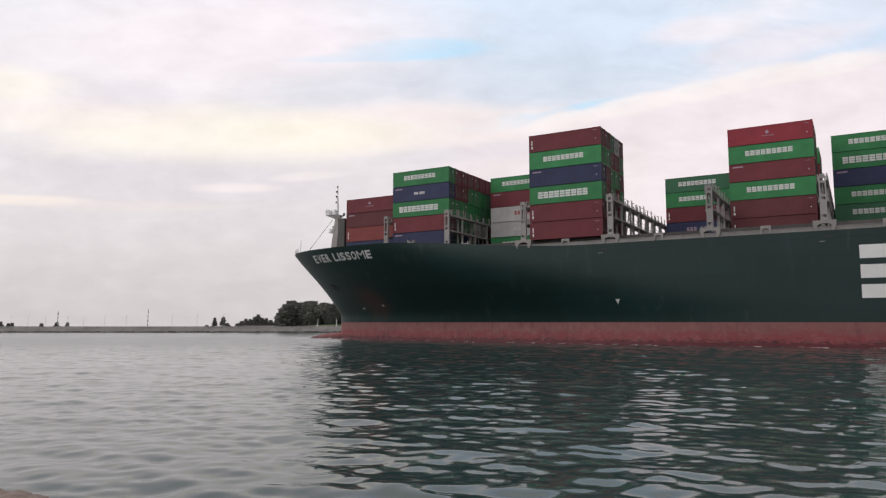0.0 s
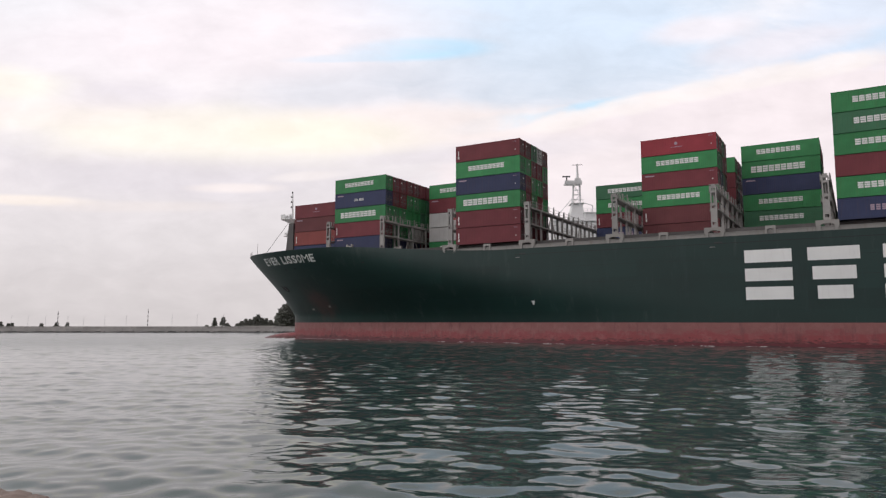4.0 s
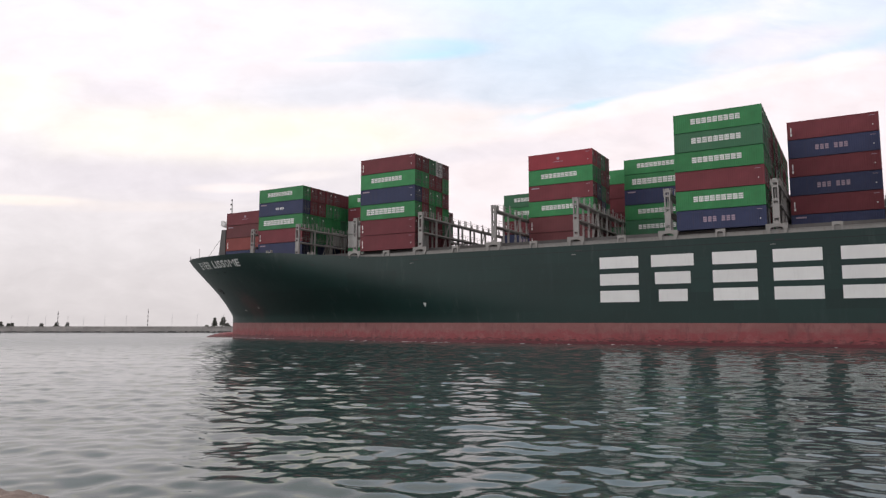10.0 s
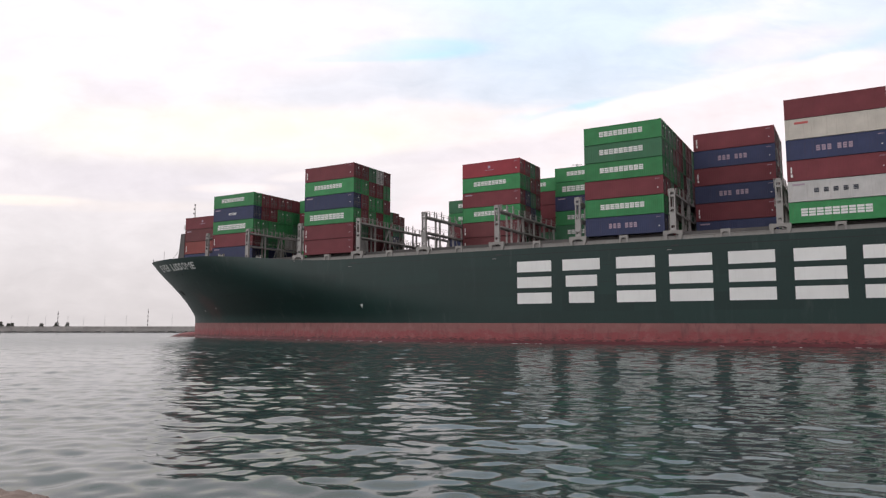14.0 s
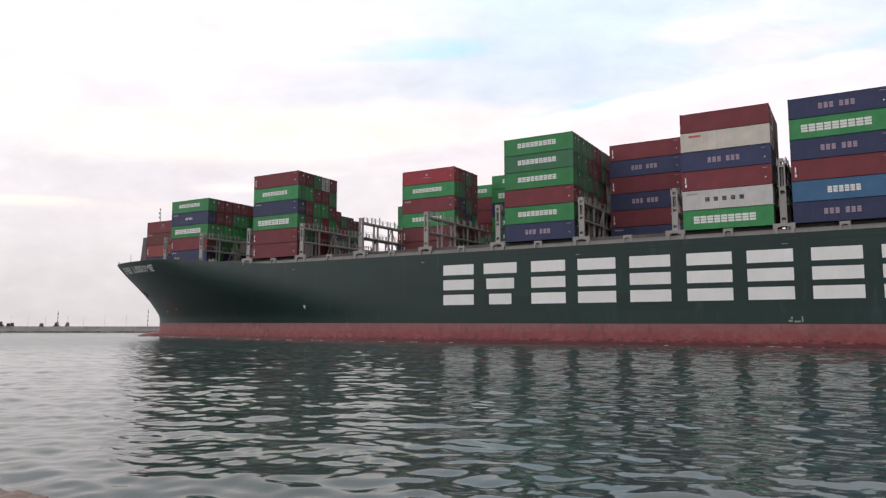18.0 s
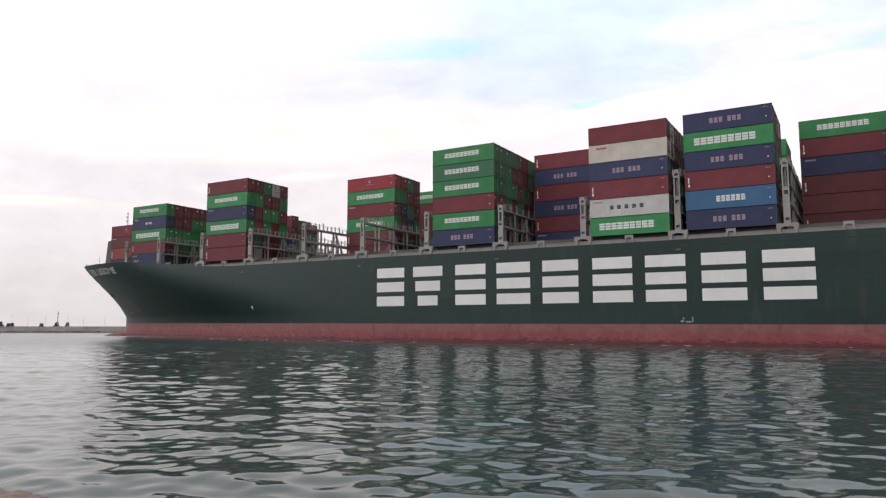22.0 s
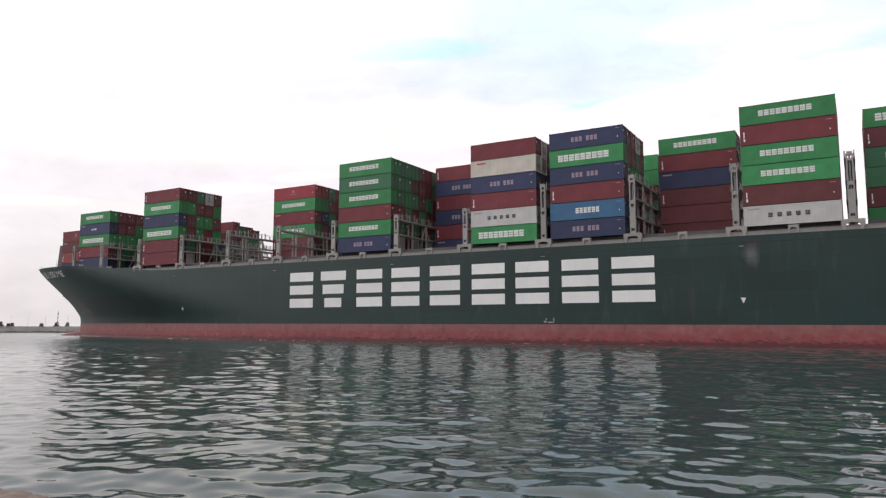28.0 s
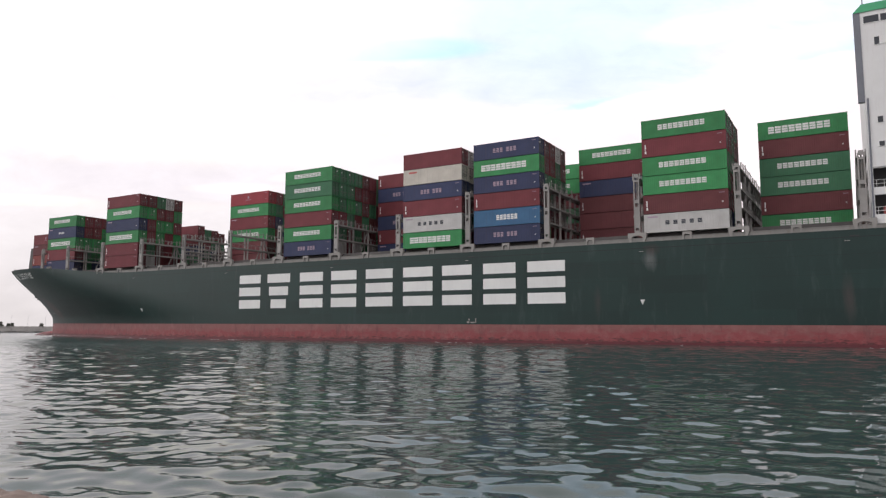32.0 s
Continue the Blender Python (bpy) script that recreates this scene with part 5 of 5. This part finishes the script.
# woods on the point, then scattered trees along the breakwater
rng = random.Random(3)
for i in range(26):
    x = -78.5 + i * 2.6 + rng.uniform(-1, 1)
    tree(x, WALL_Y + 24 + rng.uniform(0, 16), (9.2 if i == 0 else 12.4) + rng.uniform(-0.8, 1.0), rng.uniform(6.0, 8.5), 50 + i, "broad dark-green tree in the woods on the point")
for x, h, w in ((-96.3, 2.6, 4.0), (-94.5, 3.7, 4.2), (-92.5, 4.8, 4.4), (-90.5, 4.6, 4.6), (-88.5, 5.6, 4.6), (-86.7, 6.7, 4.2), (-85.1, 5.2, 4.8), (-83.0, 5.0, 5.0), (-80.8, 4.2, 5.0), (-78.7, 3.8, 5.0)):
    tree(x, WALL_Y + 15, h, w * 1.3, int(-x * 10), "small bushy tree on the breakwater", True)
    tree(x + 0.9, WALL_Y + 17, h * 0.62, w * 1.4, int(-x * 10) + 3, "low bushy shrub on the breakwater")
for x, h, w in ((-106.9, 5.2, 2.2), (-102.9, 5.6, 3.0), (-100.8, 2.8, 3.2), (-110.6, 1.8, 1.6), (-206.9, 3.4, 2.4), (-203.4, 2.6, 2.2), (-201.6, 2.8, 1.8), (-188.0, 2.6, 1.9), (-180.8, 3.0, 2.4), (-175.8, 3.0, 1.6)):
    tree(x, WALL_Y + 14, h, w * 1.25, int(-x * 10), "small dark shrub on the breakwater", True)


def banded_post(x, top):
    p = tagged(new("beacon_post"), "tall slim dark banded beacon post on the breakwater", "post", "beacon posts")
    p.matrix_basis = Matrix.Translation((x, WALL_Y + 3, 1.85))
    h = top - 1.85
    n = 9
    for k in range(n):
        a, b = h * k / n, h * (k + 1) / n
        child("band", Shape().bar((0, 0, a), (0, 0, b), 0.18 if k % 2 else 0.13, 8).mesh("band", POST if k % 2 else POST_PALE), p)


banded_post(-174.5, 9.6)
banded_post(-133.7, 10.6)


def lamp_post(x, top, mat):
    p = tagged(new("lamp_post"), "slim pale lamp post on the breakwater", "lamp post", "lamp posts")
    p.matrix_basis = Matrix.Translation((x, WALL_Y + 8, 1.85))
    h = top - 1.85
    child("pole", Shape().bar((0, 0, 0), (0, 0, h), 0.06, 7, 0.045).mesh("pole", mat), p)
    child("arm", Shape().bar((0, 0, h), (0.5, 0, h + 0.1), 0.03, 6).mesh("arm", mat), p)
    child("lantern", Shape().box(0.3, 0.75, -0.12, 0.12, h + 0.06, h + 0.16).mesh("lantern", mat), p)


for x in (-198.7, -190.9, -182.8, -172.6, -165.3, -155.6, -145.7, -124.6, -113.1, -101.0):
    lamp_post(x, 7.4 if x < -125 else 8.3, POST_PALE)
for x in (-57.0, -48.5):
    tagged(new("marker_pole", Shape().bar((x, WALL_Y + 5, 1.6), (x, WALL_Y + 5, 6.0), 0.16, 8).mesh("marker_pole", MARK_WHITE)), "short white marker pole on the grass bank", "pole", "marker poles")
tagged(new("sand_strip", Shape().box(-90, -76, WALL_Y + 2.4, WALL_Y + 4.0, 1.7, 3.0).mesh("sand_strip", MARK_PALE_SAND)), "pale low wall beside the grass", "wall", kind="structure")


def moored_ship():
    """Another vessel lying beyond the channel: only its mast and upper works show."""
    m = tagged(new("moored_ship"), "white upper works and radar mast of a moored ship", "ship")
    m.matrix_basis = Matrix.Translation((44.8, 232, 2.1))
    child("hull", Shape().box(-45, 60, 3, 22, -6, 15).mesh("hull", HULL_GREEN), m)
    child("deckhouse", Shape().box(-8.0, 10.2, 2, 14, 15, 35.4).box(-8.4, 10.6, 1.6, 14.4, 35.4, 35.6).mesh("deckhouse", HOUSE), m, "white deckhouse")
    child("bridge_deck", Shape().box(2.6, 9.2, 3, 12, 35.6, 38.4).box(2.2, 9.8, 2.6, 12.4, 38.4, 38.6).mesh("bridge_deck", HOUSE), m)
    v = [(-2.6, 4, 35.6), (3.0, 4, 35.6), (3.0, 10, 35.6), (-2.6, 10, 35.6), (-1.0, 5, 41.8), (2.2, 5, 41.8), (2.2, 9, 41.8), (-1.0, 9, 41.8)]
    child("mast_house", mesh_of("mast_house", v, [(3, 2, 1, 0), (4, 5, 6, 7), (0, 1, 5, 4), (1, 2, 6, 5), (2, 3, 7, 6), (3, 0, 4, 7)], HOUSE), m, "tapered white mast house")
    child("house_deck", Shape().box(-1.8, 3.0, 4.2, 9.8, 41.8, 42.0).mesh("house_deck", HOUSE), m)
    for x in (-0.9, 1.7):
        child("mast_leg", Shape().bar((x, 6, 41.9), (x + (0.4 if x < 0 else -0.1), 6, 48.6), 0.3, 8).mesh("mast_leg", HOUSE), m)
    for z in (43.3, 44.9, 46.5):
        child("mast_rung", Shape().bar((-0.8, 6, z), (1.7, 6, z + 0.2), 0.18, 6).mesh("mast_rung", HOUSE), m)
    child("mast_brace", Shape().bar((-0.8, 6, 42.0), (1.6, 6, 45.0), 0.12, 6).bar((1.6, 6, 45.0), (-0.5, 6, 48.4), 0.12, 6).mesh("mast_brace", HOUSE), m)
    child("radar_platform", Shape().box(-3.6, 2.2, 5, 7.5, 48.4, 48.8).box(-3.6, 2.2, 4.9, 5.0, 48.8, 49.7).mesh("radar_platform", HOUSE), m)
    child("radar_scanner", Shape().box(-4.3, -1.6, 5.6, 6.0, 51.0, 51.4).bar((-2.8, 5.8, 48.8), (-2.8, 5.8, 51.0), 0.24).mesh("radar_scanner", DARK), m, "dark radar scanner bar")
    child("mast_lamp_box", Shape().box(0.0, 1.9, 5.2, 6.6, 49.0, 50.6).mesh("mast_lamp_box", HOUSE), m)
    child("top_mast", Shape().bar((0.9, 6, 48.6), (0.9, 6, 55.6), 0.55, 8, 0.25).mesh("top_mast", HOUSE), m)
    child("yard", Shape().bar((-0.9, 6, 55.2), (2.7, 6, 55.4), 0.09, 6).mesh("yard", DARK), m)
    for x in (5.4, 9.8):
        child("davit", Shape().bar((x, 4, 38.4), (x, 4, 41.0), 0.16).bar((x, 4, 41.0), (x - 3.2, 4, 42.0), 0.14).mesh("davit", HOUSE), m)
    for z0, x0, x1 in ((38.6, 2.2, 9.8), (35.6, -8.2, 2.2), (42.0, -1.7, 2.9)):
        s = Shape()
        k = x0
        while k <= x1:
            s.bar((k, 2.7 if z0 != 42.0 else 4.3, z0), (k, 2.7 if z0 != 42.0 else 4.3, z0 + 1.1), 0.06, 5)
            k += 1.25
        for h in (0.55, 1.1):
            s.bar((x0, 2.7 if z0 != 42.0 else 4.3, z0 + h), (x1, 2.7 if z0 != 42.0 else 4.3, z0 + h), 0.05, 5)
        child("railing", s.mesh("railing", HOUSE), m, "thin white railing")
    child("stay", Shape().bar((-8, 6, 35.6), (-1.2, 6, 43.5), 0.12, 5).mesh("stay", HOUSE), m)


moored_ship()

def motions():
    """The ship and its cargo pass at a steady pace; the ripples drift."""
    for thing, place in MOVES:
        walk(thing, [(t, pose(x, y, 0, 0, 0, HEADING) @ place) for t, x, y in COURSE])
    walk(SEA, [(0.0, pose(0, 0, 0)), (32.0, pose(-5.0, 1.5, 0))])


motions()
